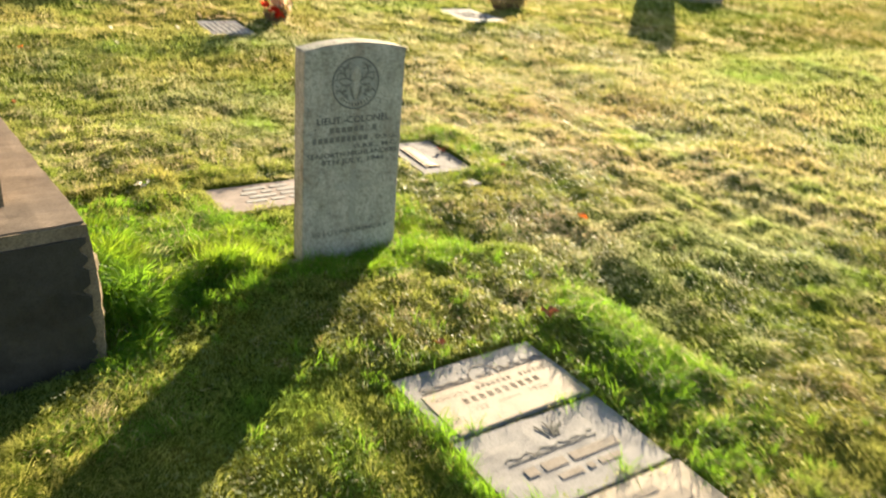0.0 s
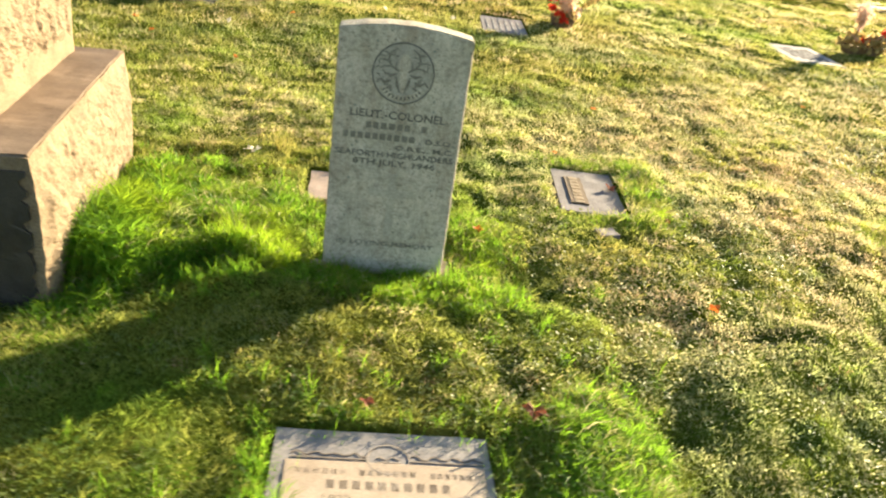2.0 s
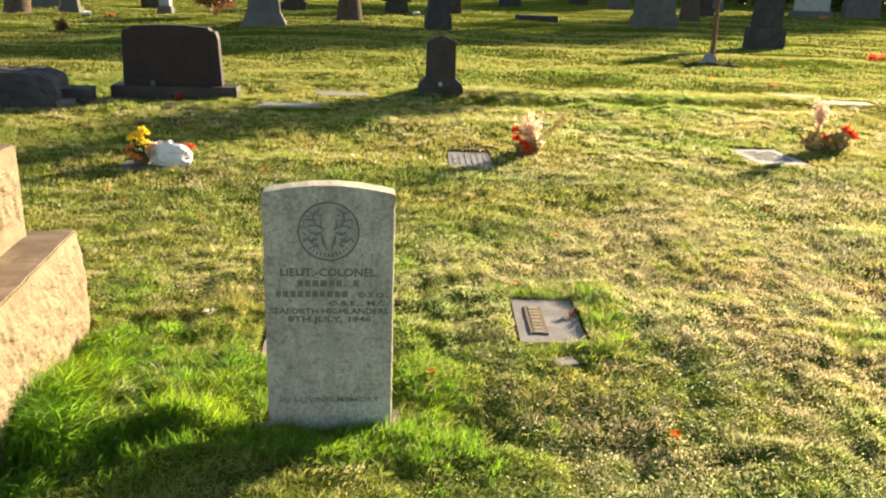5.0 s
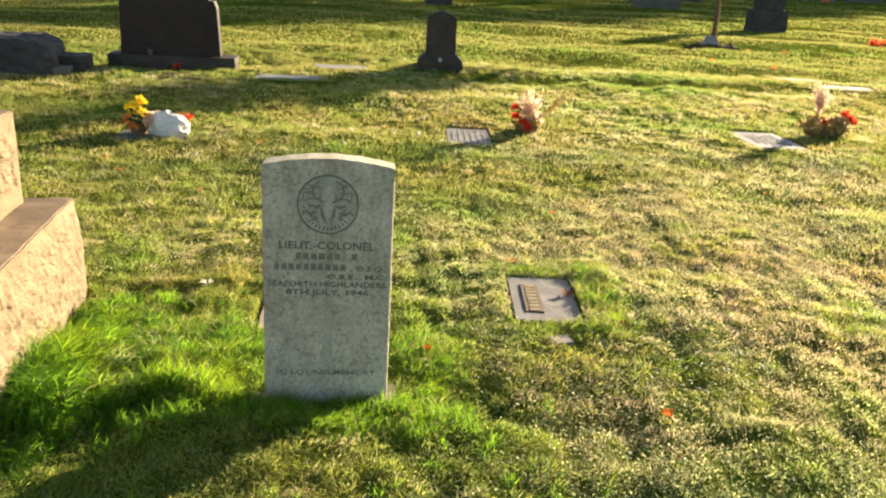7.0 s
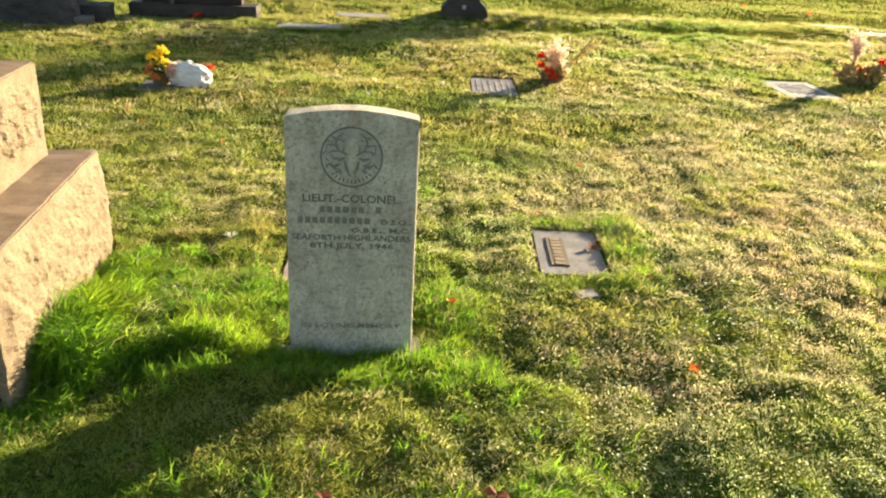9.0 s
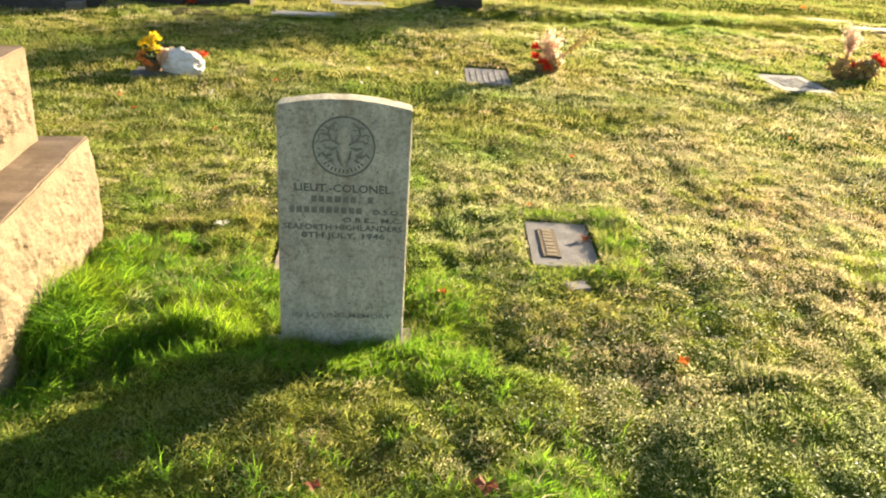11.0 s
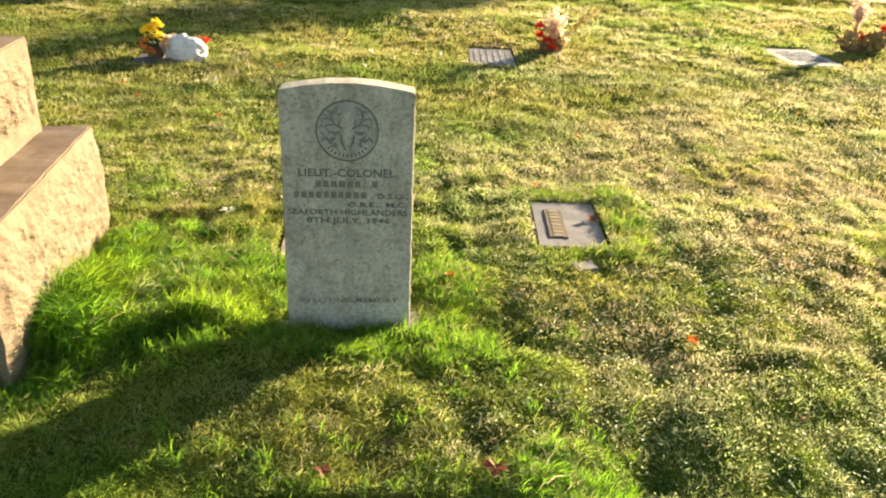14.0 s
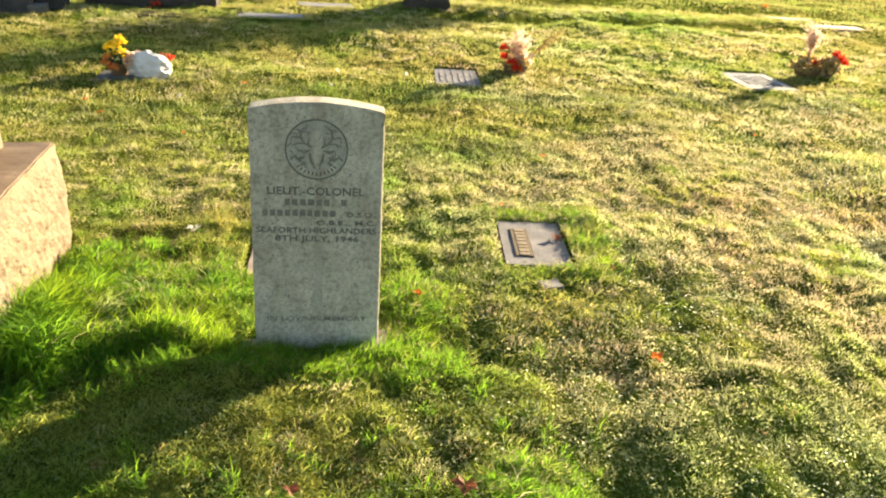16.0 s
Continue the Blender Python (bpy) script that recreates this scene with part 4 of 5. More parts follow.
bm = bmesh.new()
vs = [bm.verts.new((0.086 * math.cos(a), 0.086 * math.sin(a), 0)) for a in np.linspace(0, 2 * math.pi, 48, endpoint=False)]
bm.faces.new(vs)
badge = on_face("badge", bm, -0.001, 0.652, M_RELIEF, "round carved badge field", 0.0005)
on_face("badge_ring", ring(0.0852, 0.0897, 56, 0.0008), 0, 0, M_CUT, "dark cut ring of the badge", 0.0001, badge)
def carved(pts, widths):
    on_face("antler_line" if pts[0][1] > 0 else "carved_line", stroke(bmesh.new(), pts, widths), 0, 0, M_BAR, "", 0.0003, badge)


for s in (-1, 1):
    main = [(s * x_, y_) for x_, y_ in ((0.012, 0.006), (0.034, 0.018), (0.046, 0.036), (0.040, 0.058), (0.022, 0.072))]
    carved(main, [0.006, 0.006, 0.007, 0.006, 0.003])
    for a, c in (((0.036, 0.018), (0.070, 0.010)), ((0.046, 0.032), (0.074, 0.034)), ((0.042, 0.052), (0.062, 0.056)), ((0.024, 0.012), (0.022, 0.032))):
        carved([(s * a[0], a[1]), (s * (a[0] + c[0]) / 2, (a[1] + c[1]) / 2 + 0.004), (s * c[0], c[1])], [0.005, 0.005, 0.002])
    carved([(s * 0.018, -0.002), (s * 0.036, -0.008), (s * 0.052, -0.002)], [0.004, 0.011, 0.003])
    carved([(s * 0.020, -0.010), (s * 0.015, -0.034), (s * 0.006, -0.056)], [0.006, 0.008, 0.004])
    carved([(s * 0.034, -0.022), (s * 0.050, -0.030), (s * 0.064, -0.020), (s * 0.074, -0.032)], [0.007, 0.009, 0.008, 0.005])
    carved([(s * 0.030, -0.038), (s * 0.044, -0.046), (s * 0.056, -0.044)], [0.005, 0.007, 0.004])
rb = random.Random(17)
for k in range(34):
    # leaves and worn tool marks filling the field
    a, r_ = rb.uniform(0, 6.283), rb.uniform(0.046, 0.078)
    px, py, way_ = r_ * math.cos(a), r_ * math.sin(a), a + rb.uniform(0.6, 2.4)
    l_ = rb.uniform(0.005, 0.010)
    if abs(px) > 0.02:
        carved([(px - l_ * math.cos(way_), py - l_ * math.sin(way_)), (px + 0.002, py + 0.002), (px + l_ * math.cos(way_), py + l_ * math.sin(way_))], [0.002, 0.0042, 0.002])
bm = bmesh.new()
stroke(bm, [(0, 0.002), (0, -0.018), (0.001, -0.038), (0.001, -0.054)], [0.016, 0.022, 0.013, 0.009])
stroke(bm, [(0, 0.056), (0, 0.040), (0, 0.018), (0, 0.003)], [0.014, 0.030, 0.034, 0.018])
on_face("stag_face", bm, 0.001, 0, M_HEAD, "pale carved muzzle", 0.0011, badge)
on_face("ribbon", ring(0.064, 0.080, 24, 0.0006, 1, 3.75, 5.67), 0, 0, M_HEAD, "carved ribbon under the badge", 0.0012, badge)
bm = bmesh.new()
for k in range(11):
    a = 3.9 + k * 0.162
    stroke(bm, [(0.067 * math.cos(a), 0.067 * math.sin(a)), (0.077 * math.cos(a), 0.077 * math.sin(a))], [0.005, 0.005])
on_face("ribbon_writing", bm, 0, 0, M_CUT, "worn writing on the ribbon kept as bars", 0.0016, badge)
# chips along the worn right edge and lichen spots
bm = bmesh.new()
rr = random.Random(5)
for k in range(70):
    cx_, cz_ = rr.uniform(-0.185, 0.185), rr.uniform(0.05, 0.77)
    r_ = rr.uniform(0.0010, 0.0042)
    vs = [bm.verts.new((cx_ + r_ * rr.uniform(0.5, 1.3) * math.cos(a), cz_ + r_ * rr.uniform(0.5, 1.3) * math.sin(a), 0)) for a in np.linspace(0, 6.28, 8, endpoint=False)]
    bm.faces.new(vs)
tagged(on_face("lichen", bm, 0, 0, M_FAINT, "small dark lichen spots", 0.0003), kind="stuff")

# ---- the large rock-faced monument ----
mon = thing("monument", pose(0.795, 2.145, 0, 0, 0, 4.4), "large rock-faced tan granite monument with a stepped base", "monument")
plinth = part("plinth", rough_box(-1.15, 0, 0, 1.11, -0.25, 0.400, 72, 0.013, ("+x", "-x", "+y"), 22, 0.028, 1, 0.004), M_TAN, mon, "rock-faced lower plinth block")
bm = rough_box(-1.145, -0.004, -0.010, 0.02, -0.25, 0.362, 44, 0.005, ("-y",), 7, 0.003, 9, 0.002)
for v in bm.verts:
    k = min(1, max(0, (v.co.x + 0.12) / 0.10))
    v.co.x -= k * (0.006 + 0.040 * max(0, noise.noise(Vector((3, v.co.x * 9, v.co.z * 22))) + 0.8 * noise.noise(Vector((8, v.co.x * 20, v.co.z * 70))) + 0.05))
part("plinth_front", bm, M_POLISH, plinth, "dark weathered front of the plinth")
part("plinth_top", rough_box(-1.146, -0.006, 0.008, 1.102, 0.368, 0.405, 34, 0.002, ("+z",), 20, 0, 2, 0.003), M_TANTOP, plinth, "smooth worn brown top of the plinth")
DX, DY0, DY1 = -0.158, 0.190, 1.045
die = part("die", rough_box(-0.98, DX, DY0, DY1, 0.402, 0.742, 8, 0.0, (), 9, 0, 4, 0.003), M_TAN, mon, "upper block with a smooth margin")
part("die_panel", rough_box(DX - 0.02, DX - 0.006, DY0 + 0.052, DY1 - 0.012, 0.448, 0.735, 62, 0.020, ("+x",), 17, 0.010, 6, 0.002), M_TAN, die, "rock-faced panel on the side of the upper block")
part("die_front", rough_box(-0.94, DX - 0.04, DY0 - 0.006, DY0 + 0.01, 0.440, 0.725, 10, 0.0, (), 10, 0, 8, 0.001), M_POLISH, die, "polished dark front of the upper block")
part("die_top", rough_box(-0.976, DX - 0.004, DY0 + 0.004, DY1 - 0.004, 0.73, 0.748, 14, 0.003, ("+z",), 20, 0, 3, 0.002), M_TANTOP, die, "worn brown top of the upper block")

TX = -0.335
tier = part("top_block", rough_box(-0.86, TX, 0.33, 1.035, 0.744, 1.46, 8, 0.0, (), 9, 0, 5, 0.003), M_TAN, mon, "tall top block with a smooth margin")
part("top_block_panel", rough_box(TX - 0.01, TX + 0.006, 0.37, 1.022, 0.792, 1.43, 60, 0.024, ("+x",), 18, 0.016, 7, 0.002), M_TAN, tier, "rock-faced panel on the side of the top block")
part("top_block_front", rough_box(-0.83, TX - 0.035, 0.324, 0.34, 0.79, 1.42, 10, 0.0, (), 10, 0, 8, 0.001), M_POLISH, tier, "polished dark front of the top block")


# ---- flat grave markers ----
def flat_marker(k, mat, label, rows, turned=False, thick=0.10, group=""):
    """rows: (part name, mesh, dx, dy, material, label) on the top."""
    cx, cy, hw, hd, turn, top = FLATS[k]
    tilt = 0.6 if k % 2 else -0.5
    ob = thing("flat_marker", pose(cx, cy, top, tilt, tilt * 0.5, turn), label, "grave marker", group)
    part("stone", rough_box(-hw, hw, -hd, hd, -thick, 0, 14, 0.0015, ("+z",), 30, 0, k * 3.1, 0.0022), mat, ob)
    for name, bm, dx, dy, mt, lb in rows:
        for piece in (bm if isinstance(bm, list) else [bm]):
            part(name, piece, mt, ob, lb, at=pose(dx, dy, 0.0022, 0, 0, 90 if turned else 0))
    return ob


def scroll(w, n, seed):
    bm = bmesh.new()
    r_ = random.Random(seed)
    pts = [(-w / 2 + w * i / n, 0.006 * math.sin(i * 1.7) + r_.uniform(-0.003, 0.003)) for i in range(n + 1)]
    stroke(bm, pts, [0.0035] * len(pts), 0.0007)
    stroke(bm, [(-w / 2, -0.014), (w / 2, -0.014)], [0.004, 0.004], 0.0007)
    return bm


fam = "row of family markers"
first = flat_marker(0, M_FLATG, "sand-coloured flat granite grave marker with incised writing sunk in turf", [
    ("panel", box(-0.222, 0.235, -0.150, 0.045, -0.003, 0.0006, 0.002), 0, 0, M_FLATT, "smooth writing panel"),
    ("carved_border", scroll(0.17, 14, 1), -0.125, 0.068, M_SCROLL, "carved border of leaves"),
    ("carved_border", scroll(0.17, 14, 2), 0.150, 0.068, M_SCROLL, "carved border of leaves"),
    ("medallion", ring(0.0475, 0.050, 36, 0.0010), 0.012, 0.058, M_FCUT, "round carved medallion"),
    ("medallion_relief", scroll(0.055, 7, 4), 0.012, 0.062, M_FCUT, "worn relief in the medallion"),
    ("inscription", bars([0.014] * 6, 0.018, 0.006), -0.140, 0.010, M_FCUT, "incised name kept as bars"),
    ("inscription", bars([0.013] * 7, 0.018, 0.006), 0.010, 0.010, M_FCUT, "incised name kept as bars"),
    ("inscription", bars([0.011] * 6, 0.018, 0.006), 0.155, 0.010, M_FCUT, "incised name kept as bars"),
    ("inscription", bars([0.018] * 10, 0.027, 0.0105), 0.012, -0.030, M_FCUT, "large incised name kept as bars"),
    ("inscription", letters("1922", 0.062, 0.022), -0.100, -0.072, M_CUT, ""),
    ("dash", bars([0.085], 0.0035, 0), 0.008, -0.073, M_CUT, ""),
    ("inscription", letters("1978", 0.062, 0.022), 0.115, -0.072, M_CUT, ""),
], group=fam)


def spray(seed):
    bm = bmesh.new()
    r_ = random.Random(seed)
    for k in range(9):
        a = r_.uniform(0.2, 2.9)
        l_ = r_.uniform(0.02, 0.05)
        bx = r_.uniform(-0.02, 0.02)
        stroke(bm, [(bx, -0.02), (bx + l_ * 0.6 * math.cos(a), l_ * 0.6 * math.sin(a)), (bx + l_ * math.cos(a) * 1.2, l_ * math.sin(a))], [0.002, 0.006, 0.002], 0.0007)
    return bm


flat_marker(1, M_FLATG, "grey flat granite grave marker with a carved flower and incised writing", [
    ("carved_flower", spray(3), 0.02, 0.075, M_CUT, "incised flower spray"),
    ("carved_border", scroll(0.30, 20, 5), -0.02, 0.028, M_CUT, "carved border line"),
    ("inscription", bars([0.035, 0.075, 0.165], 0.030, 0.02), 0.01, -0.030, M_FCUT, "incised name kept as bars"),
    ("inscription", bars([0.075, 0.02, 0.075], 0.020, 0.02), 0.03, -0.078, M_FCUT, "incised dates kept as bars"),
], group=fam)
flat_marker(2, M_FLATT, "pale flat granite grave marker with dark incised writing", [
    ("inscription", bars([0.03, 0.12], 0.020, 0.02), 0.03, 0.105, M_FCUT, "incised writing kept as bars"),
    ("inscription", bars([0.30], 0.036, 0.02), 0.03, 0.055, M_FCUT, "large incised name kept as a bar"),
    ("inscription", bars([0.09, 0.09], 0.022, 0.06), 0.02, 0.0, M_FCUT, "incised dates kept as bars"),
], group=fam)
rows = [("inscription", bars(w_, 0.022, 0.022), 0.01, 0.085 - 0.045 * i, M_PALE, "pale writing kept as bars") for i, w_ in enumerate(([0.10, 0.08], [0.07, 0.05, 0.09], [0.12, 0.07], [0.09, 0.06, 0.08]))]
flat_marker(3, M_FLATP, "pinkish flat granite grave marker with pale worn writing", rows)
ob = flat_marker(4, M_FLATD, "grey flat granite grave marker with a bronze name plate", [])
plate = part("name_plate", box(-0.034, 0.034, -0.150, 0.150, -0.004, 0.004, 0.002), M_BRONZED, ob, "dark bronze plate", at=pose(-0.050, -0.01, 0.002))
part("name_plate_rim", box(-0.037, -0.033, -0.152, 0.152, -0.002, 0.0045, 0.001), M_BRONZED, plate, "bronze rim", at=pose(0, 0, 0))
part("name_plate_rim", box(0.033, 0.037, -0.152, 0.152, -0.002, 0.0045, 0.001), M_BRONZED, plate, "bronze rim", at=pose(0, 0, 0))
for piece in bars([0.026, 0.034, 0.022, 0.036, 0.028, 0.030, 0.024, 0.032], 0.040, 0.008, 0.0012):
    part("raised_letter_bar", piece, M_BRONZE, plate, at=pose(0, 0, 0.0050, 0, 0, 90))
for k, mt, lb in ((5, M_FLATG, "dark grey flat grave marker with pale raised lines"), (6, M_FLATG, "pale grey flat grave marker with raised lines")):
    rows = [("raised_line", bars([0.13 + 0.05 * ((i * 7) % 3), 0.12, 0.05], 0.016, 0.03, 0.002), -0.12 + 0.048 * i, 0, M_CUT if k == 6 else M_FLATG, "") for i in range(6)]
    flat_marker(k, mt if k == 6 else M_FLATD, lb, rows, turned=True)
flat_marker(7, M_GREYST, "grey flat grave marker under cut flowers", [])
for k in (8, 9):
    flat_marker(k, M_FLATG, "grey flat grave marker level with the lawn", [])
for k in (10, 11):
    flat_marker(k, M_FLATT, "pale flat grave marker level with the lawn", [])
# small sunken stone in the turf
part_ob = part("turf_stone", rough_box(-0.040, 0.040, -0.028, 0.028, -0.04, 0.0, 6, 0.004, ("+z",), 30, 0.002, 2, 0.006), M_FLATD, None, at=pose(2.577, 2.85, gh(2.577, 2.85) + 0.012, 2, 0, 15))
tagged(part_ob, "small grey stone sunk in the grass", "stone")


# ---- flowers ----
def petals(n, r, seed, spread, height, size=0.016):
    """A head of small turned petals."""
    bm = bmesh.new()
    r_ = random.Random(seed)
    for k in range(n):
        a, u = r_.uniform(0, 6.28), r_.uniform(-0.2, 1)
        c = Vector((math.cos(a) * spread * math.sqrt(1 - u * u * 0.8), math.sin(a) * spread * math.sqrt(1 - u * u * 0.8), height * u)) * r_.uniform(0.55, 1)
        m_ = Euler((r_.uniform(0, 3), r_.uniform(0, 3), r_.uniform(0, 6))).to_matrix()
        s = size * r_.uniform(0.6, 1.3)
        vs = [bm.verts.new(c + m_ @ Vector(q) * s) for q in ((0, -1, 0), (0.6, -0.2, 0.25), (0.4, 0.8, 0.1), (-0.4, 0.8, 0.1), (-0.6, -0.2, 0.25))]
        bm.faces.new(vs)
    return bm


def sprigs(n, seed, length, spread, width=0.006, leafy=6):
    """Stems that fan upward with small leaves or seed heads along them."""
    bm = bmesh.new()
    r_ = random.Random(seed)
    for k in range(n):
        a, lean = r_.uniform(0, 6.28), r_.uniform(0.05, spread)
        l_ = length * r_.uniform(0.6, 1.1)
        d_ = Vector((math.cos(a) * math.sin(lean), math.sin(a) * math.sin(lean), math.cos(lean)))
        s_ = d_.cross(Vector((0.3, 0.2, 1))).normalized() * 0.002
        q0, q1 = Vector((0, 0, 0)), d_ * l_
        bm.faces.new([bm.verts.new(v_) for v_ in (q0 - s_, q0 + s_, q1 + s_ * 0.4, q1 - s_ * 0.4)])
        for j in range(leafy):
            c = d_ * l_ * (0.45 + 0.55 * j / leafy)
            m_ = Euler((r_.uniform(0, 3), r_.uniform(0, 3), r_.uniform(0, 6))).to_matrix()
            w_ = width * r_.uniform(0.7, 1.6)
            bm.faces.new([bm.verts.new(c + m_ @ Vector(q) * w_) for q in ((0, 0, 0), (0.6, 1.0, 0.1), (0, 2.4, 0), (-0.6, 1.0, -0.1))])
    return bm


def pot(r0, r1, h):
    bm = bmesh.new()
    bmesh.ops.create_cone(bm, cap_ends=True, segments=20, radius1=r0, radius2=r1, depth=h)
    bmesh.ops.translate(bm, verts=bm.verts, vec=(0, 0, h / 2))
    bmesh.ops.bevel(bm, geom=[e for e in bm.edges if len(e.link_faces) == 2 and e.calc_face_angle() > 1], offset=0.008, segments=2, affect="EDGES")
    return bm


X, Y = 3.07, 6.42
ob = thing("flower_basket", pose(X, Y, gh(X, Y)), "low basket of red flowers with dried peach plumes", "flowers", "flower baskets")
part("basket", pot(0.075, 0.100, 0.075), M_BASKET, ob, "brown wicker basket", at=pose(0, 0, -0.005))
part("foliage", petals(130, 0, 3, 0.115, 0.09, 0.022), M_BRONZELEAF, ob, "brown dried leaves", at=pose(0.01, 0, 0.06))
part("foliage", petals(40, 0, 4, 0.065, 0.08, 0.020), M_PEACH, ob, "peach dried flower heads", at=pose(0.07, -0.03, 0.10))
for k, (dx, dy, dz) in enumerate(((-0.05, -0.09, 0.10), (-0.01, -0.11, 0.06), (-0.11, -0.02, 0.20), (-0.10, -0.03, 0.13))):
    part("red_blossom", petals(42, 0, 20 + k, 0.036, 0.034, 0.016), M_RED, ob, "red blossom", at=pose(dx, dy, dz))
part("plume", sprigs(64, 9, 0.30, 0.50, 0.011, 8), M_PEACH, ob, "dried peach plumes", at=pose(0.01, -0.02, 0.05))
part("twig", sprigs(12, 14, 0.42, 0.10, 0.011, 10), M_BRONZELEAF, ob, "bent dry twig", at=pose(0.04, 0, 0.08, 0, 50, 0))

X, Y = 5.80, 6.85
ob = thing("flower_basket", pose(X, Y, gh(X, Y), 0, 0, 8), "wide brown basket of dried pale flowers and red blossoms", "flowers", "flower baskets")
bm = pot(0.18, 0.215, 0.07)
for v in bm.verts:
    v.co.y *= 0.5
part("basket", bm, M_BASKET, ob, "low oval wicker basket", at=pose(0, 0, -0.005))
bm = petals(360, 0, 33, 0.255, 0.13, 0.030)
for v in bm.verts:
    v.co.y *= 0.55
part("foliage", bm, M_BRONZELEAF, ob, "bronze and olive dried leaves", at=pose(0, 0, 0.06))
part("plume", sprigs(42, 19, 0.30, 0.42, 0.012, 8), M_PEACH, ob, "upright dried pale plume", at=pose(-0.09, 0, 0.14))
for k, (dx, dy, dz) in enumerate(((0.23, -0.02, 0.14), (0.27, 0.0, 0.11), (0.20, 0.03, 0.17), (-0.05, -0.06, 0.11))):
    part("red_blossom", petals(40, 0, 40 + k, 0.040, 0.036, 0.017), M_RED, ob, "red blossom", at=pose(dx, dy, dz))
for k, (dx, dz) in enumerate(((-0.15, 0.12), (0.02, 0.13), (0.10, 0.14))):
    part("pale_blossom", petals(36, 0, 50 + k, 0.04, 0.035, 0.015), M_PEACH, ob, "dried pale blossom", at=pose(dx, -0.04, dz))

X, Y = 0.20, 5.96
ob = thing("flower_pot", pose(X, Y, gh(X, Y) + 0.02), "pot of yellow and bronze chrysanthemums on a flat marker", "flowers")
part("pot", pot(0.05, 0.07, 0.09), M_BASKET, ob, "small brown pot")
part("foliage", petals(110, 0, 61, 0.085, 0.10, 0.022), M_GREENLEAF, ob, "dark leaves", at=pose(0, 0, 0.11))
for k, (dx, dy, dz, mt) in enumerate(((0.0, -0.05, 0.20, M_YELLOW), (0.04, -0.02, 0.23, M_YELLOW), (-0.03, -0.04, 0.15, M_YELLOW), (0.05, -0.06, 0.17, M_YELLOW), (-0.06, -0.06, 0.09, M_ORANGE), (-0.02, -0.07, 0.06, M_ORANGE), (0.02, -0.03, 0.25, M_YELLOW), (-0.06, 0.0, 0.19, M_YELLOW), (-0.02, -0.06, 0.22, M_YELLOW), (0.06, -0.04, 0.12, M_YELLOW), (-0.05, -0.05, 0.13, M_ORANGE))):
    part("yellow_blossom" if mt is M_YELLOW else "bronze_blossom", petals(38, 0, 70 + k, 0.034, 0.03, 0.014), mt, ob, at=pose(dx, dy, dz))
ob = thing("wrapped_bouquet", pose(0.42, 5.93, gh(0.42, 5.93) + 0.02, 0, 0, -8), "bouquet in white paper lying on a flat marker", "flowers")
bm = bmesh.new()
bmesh.ops.create_icosphere(bm, subdivisions=5, radius=1)
for v in bm.verts:
    d_ = v.co.copy()
    fold = 1.04 + 0.20 * noise.noise(d_ * 1.7) - 0.26 * abs(noise.noise(d_ * 2.6 + Vector((3, 1, 2)))) - 0.10 * abs(noise.noise(d_ * 6.0)) + 0.10 * abs(noise.noise(Vector((d_.x * 1.2, d_.y * 5, d_.z * 5))))
    taper = 0.80 + 0.24 * d_.x
    v.co = Vector((d_.x * 0.155 * fold, d_.y * 0.10 * fold * taper, max(d_.z, -0.7) * 0.100 * fold * (1.08 - 0.22 * d_.x)))
    if d_.x > 0.86:
        v.co.x = 0.133 + 0.01 * noise.noise(d_ * 6)
part("paper", bm, M_WRAP, ob, "crumpled white paper", at=pose(0.00, 0, 0.068, 0, 9, 6), smooth=True)
part("blossoms", petals(110, 0, 82, 0.075, 0.06, 0.02), M_PEACH, ob, "pale peach blossoms", at=pose(-0.11, -0.02, 0.11, 0, -60, 0))
part("bronze_blossom", petals(40, 0, 83, 0.040, 0.03, 0.016), M_BROWNLEAF, ob, "dark bronze blossom", at=pose(0.06, 0.08, 0.13))
part("red_blossom", petals(26, 0, 84, 0.028, 0.022, 0.012), M_RED, ob, "red blossom", at=pose(0.11, 0.09, 0.125))


# ---- upright graves behind ----
def upright(name, x, y, turn, label, blocks, group=""):
    """blocks: part name, outline slab or block mesh, material, label."""
    ob = thing(name, pose(x, y, gh(x, y) - 0.01, 0, 0, turn), label, "gravestone", group)
    for nm, bm, mt, lb in blocks:
        part(nm, bm, mt, ob, lb)
    return ob


tab = [(-0.545, 0.165), (-0.53, 0.72), (-0.515, 0.78), (-0.44, 0.785), (-0.42, 0.815)] + [(-0.40 + 0.8 * k / 10, 0.82 + 0.02 * math.sin(math.pi * k / 10)) for k in range(11)] + [(0.42, 0.815), (0.43, 0.785), (0.49, 0.775), (0.515, 0.70), (0.545, 0.165)]
upright("gravestone", -0.27, 9.08, 3, "broad dark red granite gravestone with shoulders on a dark base", [
    ("base", rough_box(-0.64, 0.64, -0.17, 0.19, -0.05, 0.17, 12, 0.012, ("-y", "+x", "-x"), 9, 0.006, 2, 0.004), M_DARKG, "dark rock-edged base"),
    ("tablet", outline_slab([(x_ * 0.93 - 0.02, 0.165 + (z_ - 0.165) * 0.93) for x_, z_ in tab], -0.09, 0.11, 0.008), M_REDG, "dark polished tablet"),
    ("name_panel", box(-0.40, 0.36, -0.096, -0.08, 0.27, 0.66, 0.003), M_REDG, "darker polished panel"),
])
ob = thing("flower_bunch", pose(-0.22, 8.88, gh(-0.22, 8.88)), "small bunch of red flowers at the foot of a gravestone", "flowers")
part("red_blossom", petals(50, 0, 91, 0.07, 0.05, 0.02), M_RED, ob, at=pose(0, 0, 0.03))
part("foliage", petals(40, 0, 92, 0.09, 0.04, 0.02), M_GREENLEAF, ob, at=pose(0, 0, 0.02))
